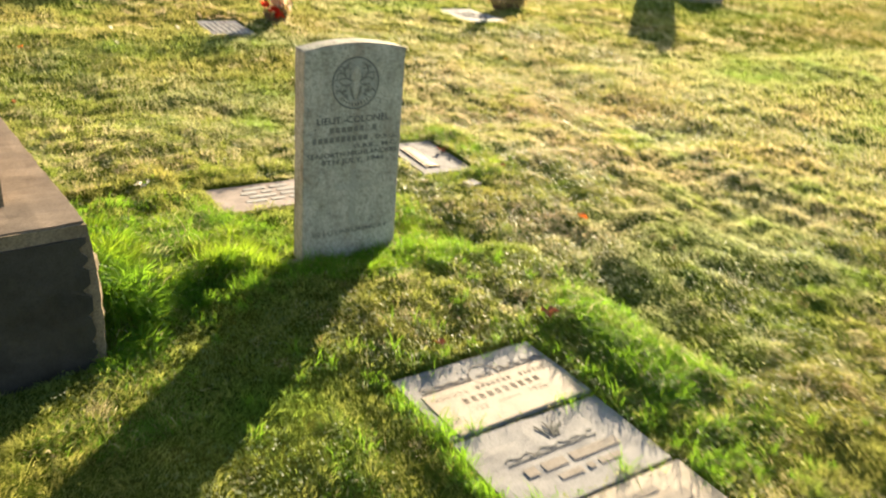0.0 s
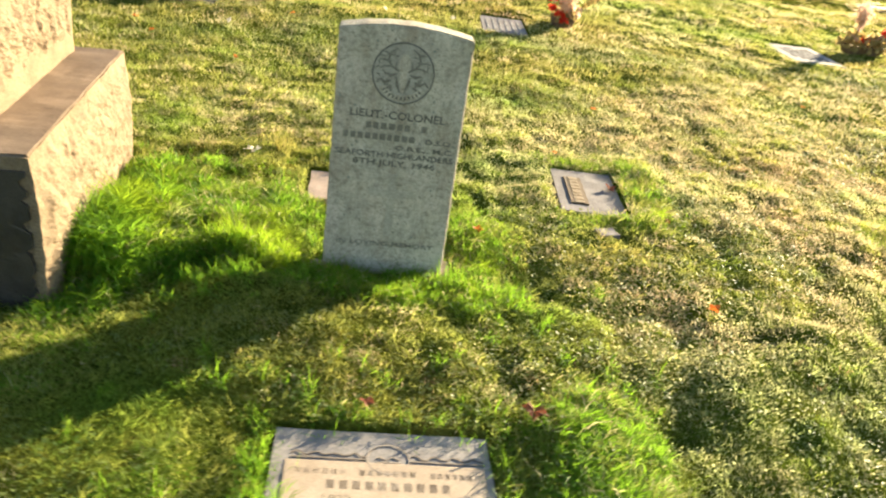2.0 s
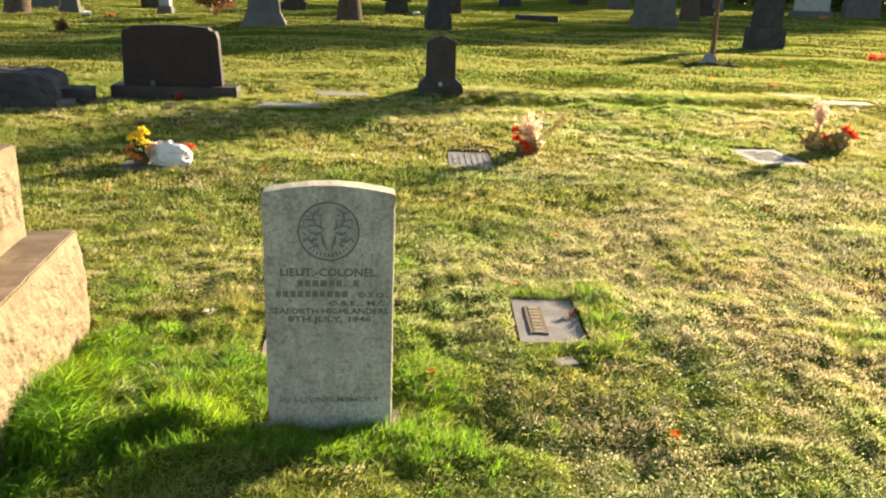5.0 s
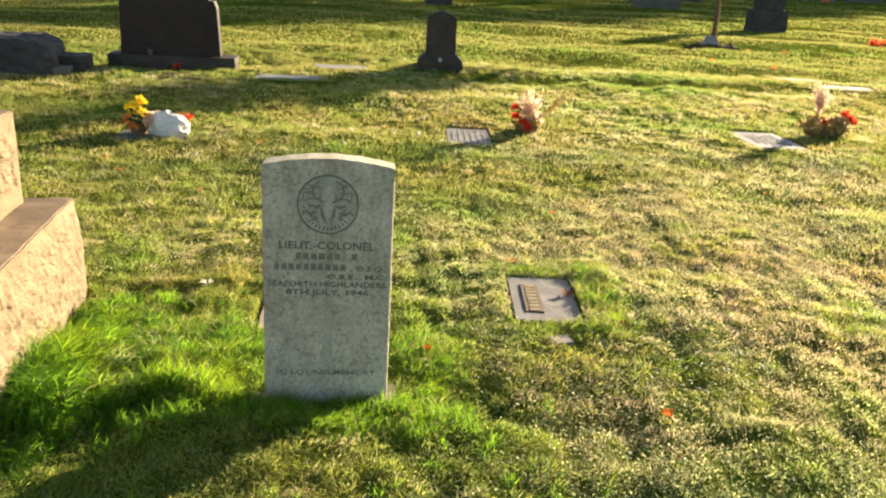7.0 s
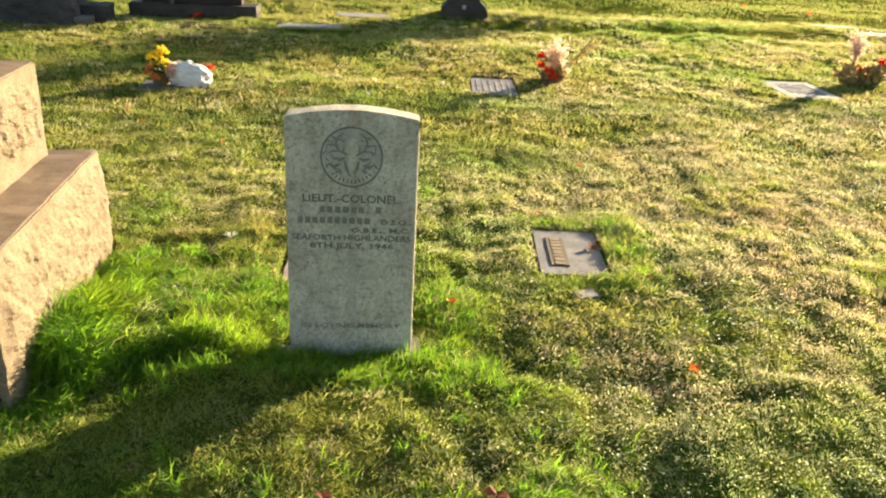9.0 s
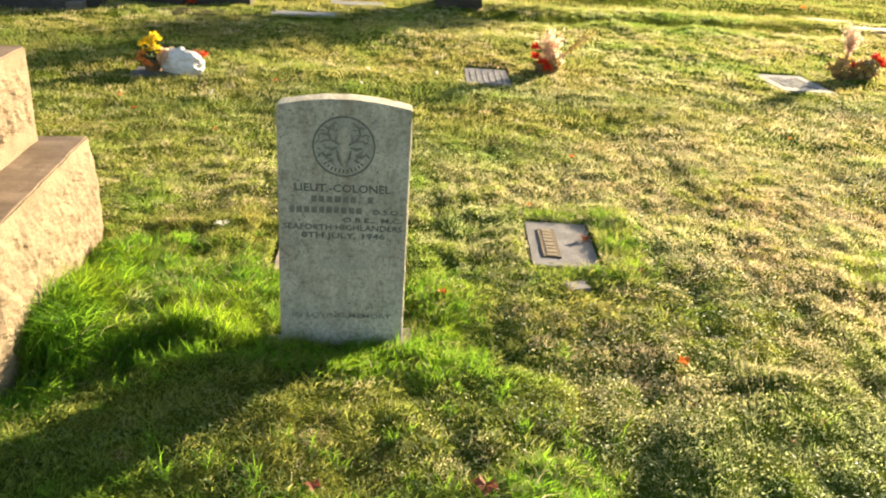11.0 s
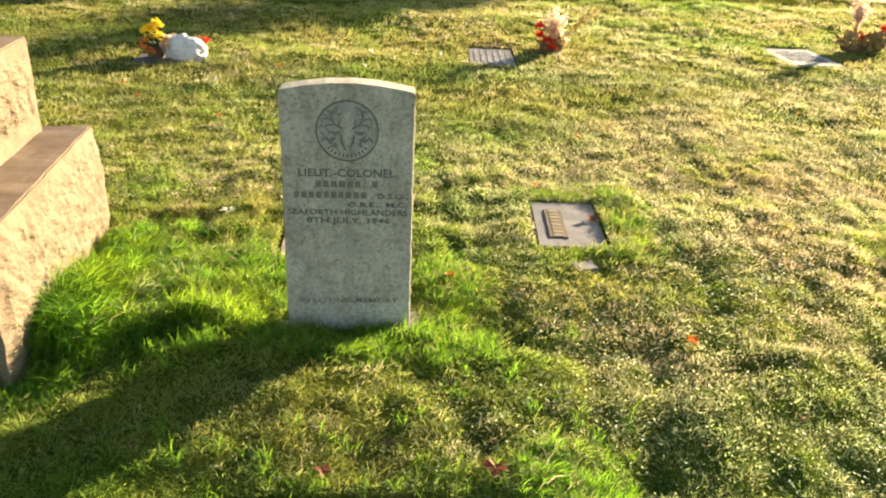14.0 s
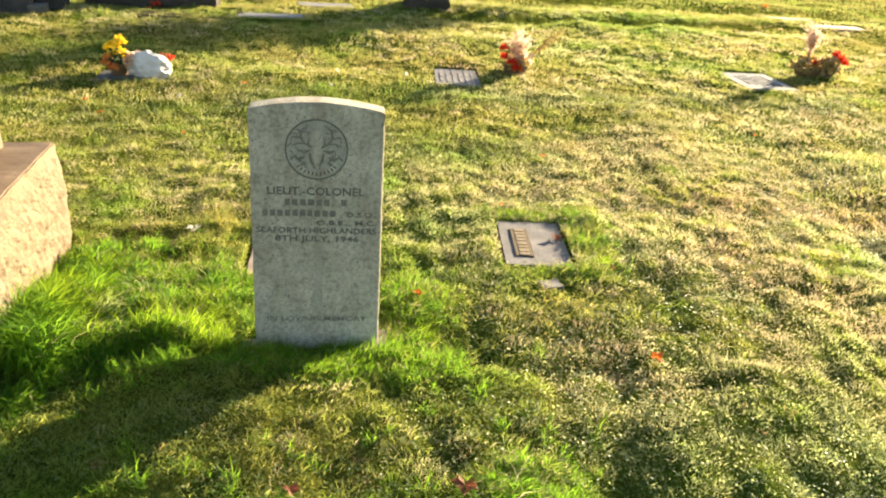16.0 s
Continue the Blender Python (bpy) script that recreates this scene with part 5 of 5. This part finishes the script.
ob = thing("white_vase", pose(-0.48, 8.93, gh(-0.48, 8.93) + 0.15), "small white vase on the base of a gravestone", "vase")
part("body", pot(0.020, 0.030, 0.07), M_GREYST, ob)


def gable(w, z0, z1, peak):
    return [(-w / 2, z0), (-w / 2 * 0.97, z1), (-w * 0.36, z1 + peak * 0.35), (0, z1 + peak), (w * 0.36, z1 + peak * 0.35), (w / 2 * 0.97, z1), (w / 2, z0)]


bm = bmesh.new()
prof = [(0.265, -0.05), (0.262, 0.07), (0.245, 0.105), (0.21, 0.13), (0.185, 0.165)]
rows = []
for r_, z_ in prof:
    rows.append([bm.verts.new((sx * r_, sy * r_ * 0.72, z_)) for sx, sy in ((-1, -1), (1, -1), (1, 1), (-1, 1))])
for a, c in zip(rows, rows[1:]):
    for j in range(4):
        bm.faces.new((a[j], a[(j + 1) % 4], c[(j + 1) % 4], c[j]))
bm.faces.new(rows[-1])
bmesh.ops.bevel(bm, geom=[e for e in bm.edges if len(e.link_faces) == 2], offset=0.008, segments=2, affect="EDGES")
upright("gravestone", 2.61, 9.66, -3, "narrow dark granite gravestone with a pointed top on a rounded base", [
    ("base", bm, M_DARKG, "rounded dark base"),
    ("shaft", outline_slab(gable(0.345, 0.15, 0.57, 0.075), -0.10, 0.12, 0.008), M_DARKG, "upright polished shaft"),
])
ob = thing("white_vase", pose(2.60, 9.50, gh(2.6, 9.5) + 0.09), "small pale ornament on the base of a gravestone", "vase")
part("body", pot(0.035, 0.02, 0.05), M_PALE, ob)

# fallen rock-like stone with stepped side blocks
rock = thing("desk_gravestone", pose(-1.66, 8.22, gh(-1.66, 8.22) - 0.01, 0, 0, 10), "low dark grey rock gravestone with stepped side blocks", "gravestone")
bm = rough_box(-0.70, 0.52, -0.36, 0.30, -0.05, 0.36, 18, 0.04, ("-y", "+x", "-x", "+y", "+z"), 4, 0.01, 3, 0.025)
for v in bm.verts:
    k = min(1, max(0, (v.co.z - 0.05) / 0.34))
    v.co.y += 0.10 * k
    v.co.x *= 1 - 0.13 * k
    # the top falls away to a rounded shoulder at either end
    v.co.z -= 0.11 * k * max(0.0, (abs(v.co.x + 0.05) - 0.22) / 0.40) ** 1.6
part("body", bm, M_SLATE, rock)
part("step", rough_box(0.47, 0.76, -0.12, 0.22, -0.05, 0.20, 8, 0.015, ("-y", "+x", "+z"), 9, 0, 5, 0.006), M_SLATE, rock, "lower side block")
part("step", rough_box(0.49, 0.63, -0.36, -0.14, -0.05, 0.12, 6, 0.01, ("-y", "+x"), 9, 0, 6, 0.006), M_GREYST, rock, "small pale side block")


def taper_block(w0, w1, d0, d1, z0, z1, bevel=0.012):
    bm = bmesh.new()
    a = [bm.verts.new((sx * w0 / 2, sy * d0 / 2, z0)) for sx, sy in ((-1, -1), (1, -1), (1, 1), (-1, 1))]
    c = [bm.verts.new((sx * w1 / 2, sy * d1 / 2, z1)) for sx, sy in ((-1, -1), (1, -1), (1, 1), (-1, 1))]
    for j in range(4):
        bm.faces.new((a[j], a[(j + 1) % 4], c[(j + 1) % 4], c[j]))
    bm.faces.new(c)
    bm.faces.new(a[::-1])
    bmesh.ops.bevel(bm, geom=bm.edges[:], offset=bevel, segments=2, affect="EDGES")
    return bm


# tall pointed stone over to the east
upright("gravestone", 10.1, 8.75, 4, "tall grey granite gravestone with a pointed top and wide base", [
    ("base", taper_block(0.64, 0.60, 0.50, 0.46, -0.05, 0.26), M_GREYST, "wide base block"),
    ("shaft", outline_slab(gable(0.38, 0.25, 1.30, 0.16), -0.15, 0.17, 0.01), M_GREYST, "tapered shaft with a pointed top"),
])
# low stone beyond it
upright("low_gravestone", 9.3, 7.3, 4, "low brownish gravestone in the lawn", [("body", rough_box(-0.30, 0.30, -0.16, 0.14, -0.05, 0.18, 10, 0.03, ("-y", "+x", "+z"), 6, 0.01, 3, 0.02), M_FLATP, "")])

old = "far gravestones"
upright("gravestone", -0.80, 20.2, 4, "grey stone monument with a flared column foot", [
    ("foot", taper_block(1.10, 0.78, 1.0, 0.7, -0.05, 0.30), M_GREYST, ""),
    ("column", taper_block(0.74, 0.52, 0.66, 0.48, 0.30, 1.75), M_GREYST, ""),
    ("cap", taper_block(0.62, 0.5, 0.58, 0.46, 1.75, 1.95), M_GREYST, ""),
], old)
upright("gravestone", 3.42, 21.3, 2, "square grey-brown stone monument on a stepped foot", [
    ("foot", taper_block(0.68, 0.62, 0.6, 0.56, -0.05, 0.40), M_SLATE, ""),
    ("shaft", taper_block(0.52, 0.48, 0.48, 0.44, 0.40, 1.6), M_SLATE, ""),
], old)
upright("gravestone", 4.20, 28.0, 2, "broad dark upright granite gravestone", [("tablet", taper_block(0.95, 0.85, 0.4, 0.34, -0.05, 1.3), M_DARKG, "")], old)
upright("gravestone", 2.50, 27.6, 2, "dark gravestone wider above its foot", [("foot", taper_block(0.8, 0.7, 0.4, 0.36, -0.05, 0.35), M_DARKG, ""), ("tablet", taper_block(0.95, 0.8, 0.36, 0.3, 0.35, 1.4), M_DARKG, "")], old)
upright("gravestone", 9.95, 23.9, 3, "broad grey block gravestone", [
    ("foot", taper_block(1.28, 1.24, 0.6, 0.56, -0.05, 0.30), M_GREYST, ""),
    ("tablet", taper_block(1.16, 1.06, 0.44, 0.36, 0.30, 1.35), M_GREYST, ""),
], old)
upright("gravestone", 10.50, 17.95, 6, "tall dark gravestone on a block foot", [
    ("foot", taper_block(0.78, 0.74, 0.5, 0.46, -0.05, 0.48), M_SLATE, ""),
    ("tablet", taper_block(0.58, 0.52, 0.36, 0.3, 0.48, 1.5), M_SLATE, ""),
], old)
upright("gravestone", -7.30, 24.3, -4, "white and grey upright gravestone", [("foot", taper_block(0.75, 0.7, 0.45, 0.4, -0.05, 0.22), M_GREYST, ""), ("tablet", taper_block(0.6, 0.52, 0.25, 0.2, 0.22, 1.25), M_PALE, "")], old)
upright("gravestone", -6.05, 22.5, -4, "small grey upright granite gravestone", [("foot", taper_block(0.52, 0.5, 0.35, 0.32, -0.05, 0.2), M_GREYST, ""), ("tablet", taper_block(0.42, 0.36, 0.2, 0.16, 0.2, 0.85), M_GREYST, "")], old)
upright("gravestone", -4.95, 26.2, -2, "dark upright granite gravestone", [("tablet", taper_block(0.62, 0.56, 0.3, 0.26, -0.05, 1.1), M_DARKG, "")], old)
upright("gravestone", -3.75, 22.9, -2, "slim pale column gravestone", [("foot", taper_block(0.4, 0.36, 0.36, 0.32, -0.05, 0.2), M_GREYST, ""), ("column", taper_block(0.28, 0.22, 0.28, 0.22, 0.2, 1.4), M_PALE, "")], old)
upright("gravestone", -0.82, 27.6, 0, "dark gravestone with a wide foot", [("foot", taper_block(0.85, 0.8, 0.4, 0.36, -0.05, 0.25), M_DARKG, ""), ("tablet", taper_block(0.66, 0.6, 0.26, 0.22, 0.25, 1.2), M_DARKG, "")], old)
upright("gravestone", 6.80, 25.6, 5, "low slate slab gravestone", [("slab", rough_box(-0.6, 0.6, -0.3, 0.3, -0.05, 0.16, 6, 0.02, ("+z", "-y"), 5, 0, 3, 0.01), M_SLATE, "")], old)
upright("gravestone", 11.6, 40.0, 3, "dark gravestone far off", [("tablet", taper_block(0.9, 0.8, 0.3, 0.26, -0.05, 1.1), M_DARKG, "")], old)
upright("gravestone", 12.8, 37.3, 3, "grey gravestone far off", [("tablet", taper_block(1.0, 0.85, 0.3, 0.26, -0.05, 1.2), M_GREYST, "")], old)
upright("gravestone", 15.2, 33.6, 3, "dark gravestone far off", [("foot", taper_block(1.1, 1.0, 0.4, 0.36, -0.05, 0.3), M_DARKG, ""), ("tablet", taper_block(0.85, 0.75, 0.3, 0.26, 0.3, 1.3), M_DARKG, "")], old)
upright("gravestone", 17.6, 38.5, 3, "grey gravestone far off", [("tablet", taper_block(1.2, 1.0, 0.4, 0.36, -0.05, 1.3), M_GREYST, "")], old)
upright("gravestone", 21.8, 37.0, 3, "broad pale gravestone far off", [("foot", taper_block(2.0, 1.9, 0.6, 0.5, -0.05, 0.3), M_GREYST, ""), ("tablet", taper_block(1.6, 1.5, 0.4, 0.36, 0.3, 1.3), M_PALE, "")], old)
upright("gravestone", 24.5, 37.5, 3, "broad grey gravestone far off", [("tablet", taper_block(1.8, 1.6, 0.4, 0.36, -0.05, 1.2), M_GREYST, "")], old)
upright("gravestone", -9.6, 32.0, 0, "grey gravestone far off", [("tablet", taper_block(0.9, 0.8, 0.3, 0.26, -0.05, 1.2), M_GREYST, "")], old)
upright("gravestone", 7.6, 36.0, 0, "grey gravestone far off", [("tablet", taper_block(1.0, 0.85, 0.3, 0.26, -0.05, 1.1), M_SLATE, "")], old)
upright("gravestone", -3.2, 36.0, 0, "grey gravestone far off", [("tablet", taper_block(0.9, 0.8, 0.3, 0.26, -0.05, 1.1), M_SLATE, "")], old)


# small bunches of flowers on far graves
for k, (x_, y_, mt, s_) in enumerate(((-5.05, 20.7, M_WHITEP, 1.2), (-4.55, 20.8, M_ORANGE, 1.6), (3.1, 26.2, M_WHITEP, 1.6), (7.25, 26.4, M_WHITEP, 1.3), (11.5, 15.3, M_RED, 1.9), (21.0, 34.5, M_ORANGE, 2.4))):
    ob = thing("flower_bunch", pose(x_, y_, gh(x_, y_)), "small bunch of %s flowers on a far grave" % {M_WHITEP: "white", M_ORANGE: "orange", M_RED: "red"}[mt], "flowers", "far flower bunches")
    part("blossoms", petals(70, 0, 110 + k, 0.09 * s_, 0.06 * s_, 0.03), mt, ob, at=pose(0, 0, 0.05))
    part("foliage", petals(40, 0, 130 + k, 0.10 * s_, 0.04 * s_, 0.03), M_GREENLEAF, ob, at=pose(0, 0, 0.02))


# ---- trees ----
def limb(bm, pts, radii, seg=9):
    rows = []
    for k, q in enumerate(pts):
        d_ = (pts[min(k + 1, len(pts) - 1)] - pts[max(k - 1, 0)]).normalized()
        s_ = d_.orthogonal().normalized()
        u_ = d_.cross(s_)
        rows.append([bm.verts.new(q + (s_ * math.cos(6.2832 * j / seg) + u_ * math.sin(6.2832 * j / seg)) * radii[k] * (1 + 0.12 * noise.noise(q * 2 + Vector((j, 0, 0))))) for j in range(seg)])
    for a, c in zip(rows, rows[1:]):
        for j in range(seg):
            bm.faces.new((a[j], a[(j + 1) % seg], c[(j + 1) % seg], c[j]))


def tree(x, y, r, height, clear, crown_r, leaves, leaf, label, bark, leaf_mat, seed, name="tree"):
    ob = thing(name, pose(x, y, gh(x, y) - 0.05), label, "tree", "trees between the graves" if name == "tree" else "")
    r_ = random.Random(seed)
    bm = bmesh.new()
    n = 9
    pts = [Vector((noise.noise(Vector((seed, k * 0.5, 0))) * r * 0.7 * k / 2, noise.noise(Vector((seed + 9, k * 0.5, 0))) * r * 0.7 * k / 2, height * 0.85 * k / n)) for k in range(n + 1)]
    limb(bm, [Vector((0, 0, -0.1))] + [Vector((0, 0, 0.12))] + pts[1:], [r * 1.55, r * 1.2] + [r * (1 - 0.85 * k / n) for k in range(1, n + 1)], 12)
    part("trunk", bm, bark, ob, smooth=True)
    bm = bmesh.new()
    tips = []
    for k in range(16):
        t_ = r_.uniform(clear / height, 0.8)
        p0 = Vector((0, 0, height * t_))
        a = r_.uniform(0, 6.28)
        l_ = crown_r * r_.uniform(0.6, 1.0) * (1.15 - 0.5 * t_)
        d_ = Vector((math.cos(a), math.sin(a), r_.uniform(0.15, 0.6)))
        p1, p2 = p0 + d_ * l_ * 0.5, p0 + d_ * l_ + Vector((0, 0, 0.1 * l_))
        limb(bm, [p0, p1, p2], [r * 0.35, r * 0.2, r * 0.06], 6)
        tips += [p1, p2, (p1 + p2) / 2, p2 + Vector((r_.uniform(-1, 1), r_.uniform(-1, 1), r_.uniform(-0.2, 0.6))) * crown_r * 0.3]
    part("limbs", bm, bark, ob, smooth=True)
    tips.append(Vector((0, 0, height)))
    q = np.random.RandomState(seed)
    c = np.array([tips[i][:] for i in q.randint(0, len(tips), leaves)]) + q.normal(0, crown_r * 0.16, (leaves, 3))
    a, b_ = q.normal(size=(leaves, 3)), q.normal(size=(leaves, 3))
    a /= np.linalg.norm(a, axis=1)[:, None]
    b_ -= a * (a * b_).sum(1)[:, None]
    b_ /= np.linalg.norm(b_, axis=1)[:, None]
    s_ = (leaf * (0.6 + 0.8 * q.rand(leaves)))[:, None]
    v = np.stack([c - a * s_, c + b_ * s_ * 0.5, c + a * s_, c - b_ * s_ * 0.5], 1).reshape(-1, 3)
    k = np.arange(leaves) * 4
    cr = new("crown", mesh_from("crown", v, [np.stack([k, k + 1, k + 2, k + 3], 1)], leaf_mat))
    cr.parent = ob
    return ob


tree(1.12, 23.2, 0.30, 9.0, 3.6, 3.0, 5000, 0.16, "old tree with a thick brown trunk", M_BARK, M_LEAF, 3)
tree(-6.95, 21.4, 0.26, 8.0, 3.4, 2.6, 4000, 0.16, "tree with a brown trunk beside the graves", M_BARK, M_LEAF, 5)
tree(12.9, 28.8, 0.30, 9.5, 3.6, 3.0, 5000, 0.16, "tree with a dark trunk behind the gravestones", M_BARK, M_LEAF, 8)
tree(7.66, 13.95, 0.042, 3.6, 1.7, 0.9, 2600, 0.06, "young tree with a thin red-brown stem on a grave", M_REDBARK, M_RUST, 12, "sapling")
upright("low_gravestone", 7.62, 13.95, 4, "dark soil mound with a pale cone-shaped stone at a sapling", [
    ("slab", rough_box(-0.42, 0.46, -0.2, 0.22, -0.08, 0.05, 14, 0.05, ("+z", "-y", "+x", "-x"), 6, 0, 3, 0.03), M_SOIL_BROWN, ""),
    ("cone", taper_block(0.24, 0.13, 0.24, 0.13, 0.06, 0.22), M_FLATG, "pale cone-shaped stone"),
])

rr = random.Random(77)
for k in range(16):
    a_ = radians(-24 + 5.4 * k + rr.uniform(-1.5, 1.5))
    d_ = rr.uniform(62, 80)
    tree(1.8 + d_ * math.sin(a_), d_ * math.cos(a_), 0.28, rr.uniform(7, 9.5), 1.2, 3.4, 3000, 0.30, "dark leafy tree at the far edge of the cemetery", M_BARK, M_LEAF, 300 + k)
for x_, y_, h_ in ((31, 43, 10), (39, 49, 11), (26, 52, 10)):
    tree(x_, y_, 0.3, h_, 1.4, 3.4, 4200, 0.26, "dark leafy tree beyond the gravestones", M_BARK, M_LEAF, 500 + x_)
q = np.random.RandomState(41)
n = 26000
a_ = np.radians(-30 + 100 * q.rand(n))
r_h = 56 + 1.6 * (q.rand(n) - 0.5) + 2.0 * np.sin(a_ * 9)
hx, hy = 1.8 + r_h * np.sin(a_), r_h * np.cos(a_)
hz = gz(hx, hy) + q.rand(n) ** 0.8 * (2.4 + 0.7 * np.sin(a_ * 23) + 0.5 * np.sin(a_ * 57))
va, vb = q.normal(size=(n, 3)), q.normal(size=(n, 3))
va, vb = va / np.linalg.norm(va, axis=1)[:, None] * 0.28, vb / np.linalg.norm(vb, axis=1)[:, None] * 0.16
hc = np.stack([hx, hy, hz], 1)
hk = np.arange(n) * 4
hedge = new("hedge", mesh_from("hedge", np.stack([hc - va, hc + vb, hc + va, hc - vb], 1).reshape(-1, 3), [np.stack([hk, hk + 1, hk + 2, hk + 3], 1)], M_LEAF))
tagged(hedge, "dark uneven hedge along the far edge of the cemetery", "hedge", kind="stuff")
# rust-red shrub
ob = thing("shrub", pose(-2.25, 21.9, gh(-2.25, 21.9)), "bare rust-red shrub between the graves", "shrub")
part("twig_mass", sprigs(160, 200, 1.15, 1.0, 0.035, 10), M_RUST, ob)
ob = thing("shrub", pose(-4.3, 17.0, gh(-4.3, 17.0)), "low rust-red plant in the lawn", "shrub")
part("twig_mass", sprigs(50, 201, 0.25, 1.1, 0.02, 8), M_RUST, ob)


# low, rough dark brown patches in the lawn
for x_, y_, w_, d_ in ((6.35, 9.35, 0.50, 0.22), (0.15, 8.45, 0.6, 0.20)):
    ob = part("dark_patch", rough_box(-w_, w_, -d_, d_, -0.06, 0.006, 16, 0.010, ("+z", "+x", "-x", "-y", "+y"), 7, 0.0, x_, 0.02), M_SOIL_BROWN, None, at=pose(x_, y_, gh(x_, y_) + 0.004, 1.5, 0, 3), smooth=True)
    tagged(ob, "low dark brown patch in the lawn", "soil", "soil patches")

# ---- fallen leaves and petals ----
def leaf_mesh(seed, size):
    bm = bmesh.new()
    r_ = random.Random(seed)
    n = 15
    vs = []
    for k in range(n):
        a = 6.2832 * k / n
        rad = size * (1.0 if k % 3 == 0 else 0.55) * r_.uniform(0.8, 1.15)
        vs.append(bm.verts.new((rad * math.cos(a), rad * 0.8 * math.sin(a), 0.25 * size * math.sin(2 * a + seed) + r_.uniform(0, 0.15) * size)))
    c = bm.verts.new((0, 0, -0.1 * size))
    for k in range(n):
        bm.faces.new((vs[k], vs[(k + 1) % n], c))
    bmesh.ops.solidify(bm, geom=bm.faces[:], thickness=0.0006)
    return bm


spots = [(2.065, 2.74, 0.026, 0), (2.81, 2.33, 0.036, 0), (2.52, 3.66, 0.018, 0), (2.86, 4.36, 0.020, 0), (1.08, 5.71, 0.026, 0), (0.37, 4.91, 0.026, 0), (2.853, 2.98, 0.020, 1), (2.118, 1.742, 0.042, 1), (2.70, 3.30, 0.038, 1), (1.70, 1.76, 0.03, 1),
         (7.3, 10.9, 0.06, 0), (6.7, 11.6, 0.06, 0), (8.7, 13.4, 0.07, 0), (8.2, 13.7, 0.07, 0), (0.9, 4.6, 0.022, 0), (0.2, 5.2, 0.022, 0), (3.9, 3.9, 0.02, 1), (4.4, 5.0, 0.022, 0)]
for k, (x_, y_, s_, kind_) in enumerate(spots):
    ob = part("fallen_leaf", leaf_mesh(k, s_), M_BROWNLEAF if kind_ else M_FALLEN, None, at=pose(x_, y_, max([gh(x_, y_) + 0.026] + [f_[5] + 0.014 for f_ in FLATS if inside(x_, y_, *f_[:5])]), 12, 10, 47 * k))
    tagged(ob, "dry brown leaf lying on the grass" if kind_ else "bright orange fallen leaf lying on the grass", "leaf", "fallen leaves")
for k, (x_, y_) in enumerate(((1.66, 5.74), (1.70, 6.05), (1.18, 3.27), (1.21, 3.25), (0.74, 5.3), (2.2, 6.2))):
    ob = part("fallen_petal", leaf_mesh(50 + k, 0.028), M_WHITEP, None, at=pose(x_, y_, gh(x_, y_) + 0.028, 20, 40, 61 * k))
    tagged(ob, "pale petal fallen on the grass", "petal", "fallen petals")
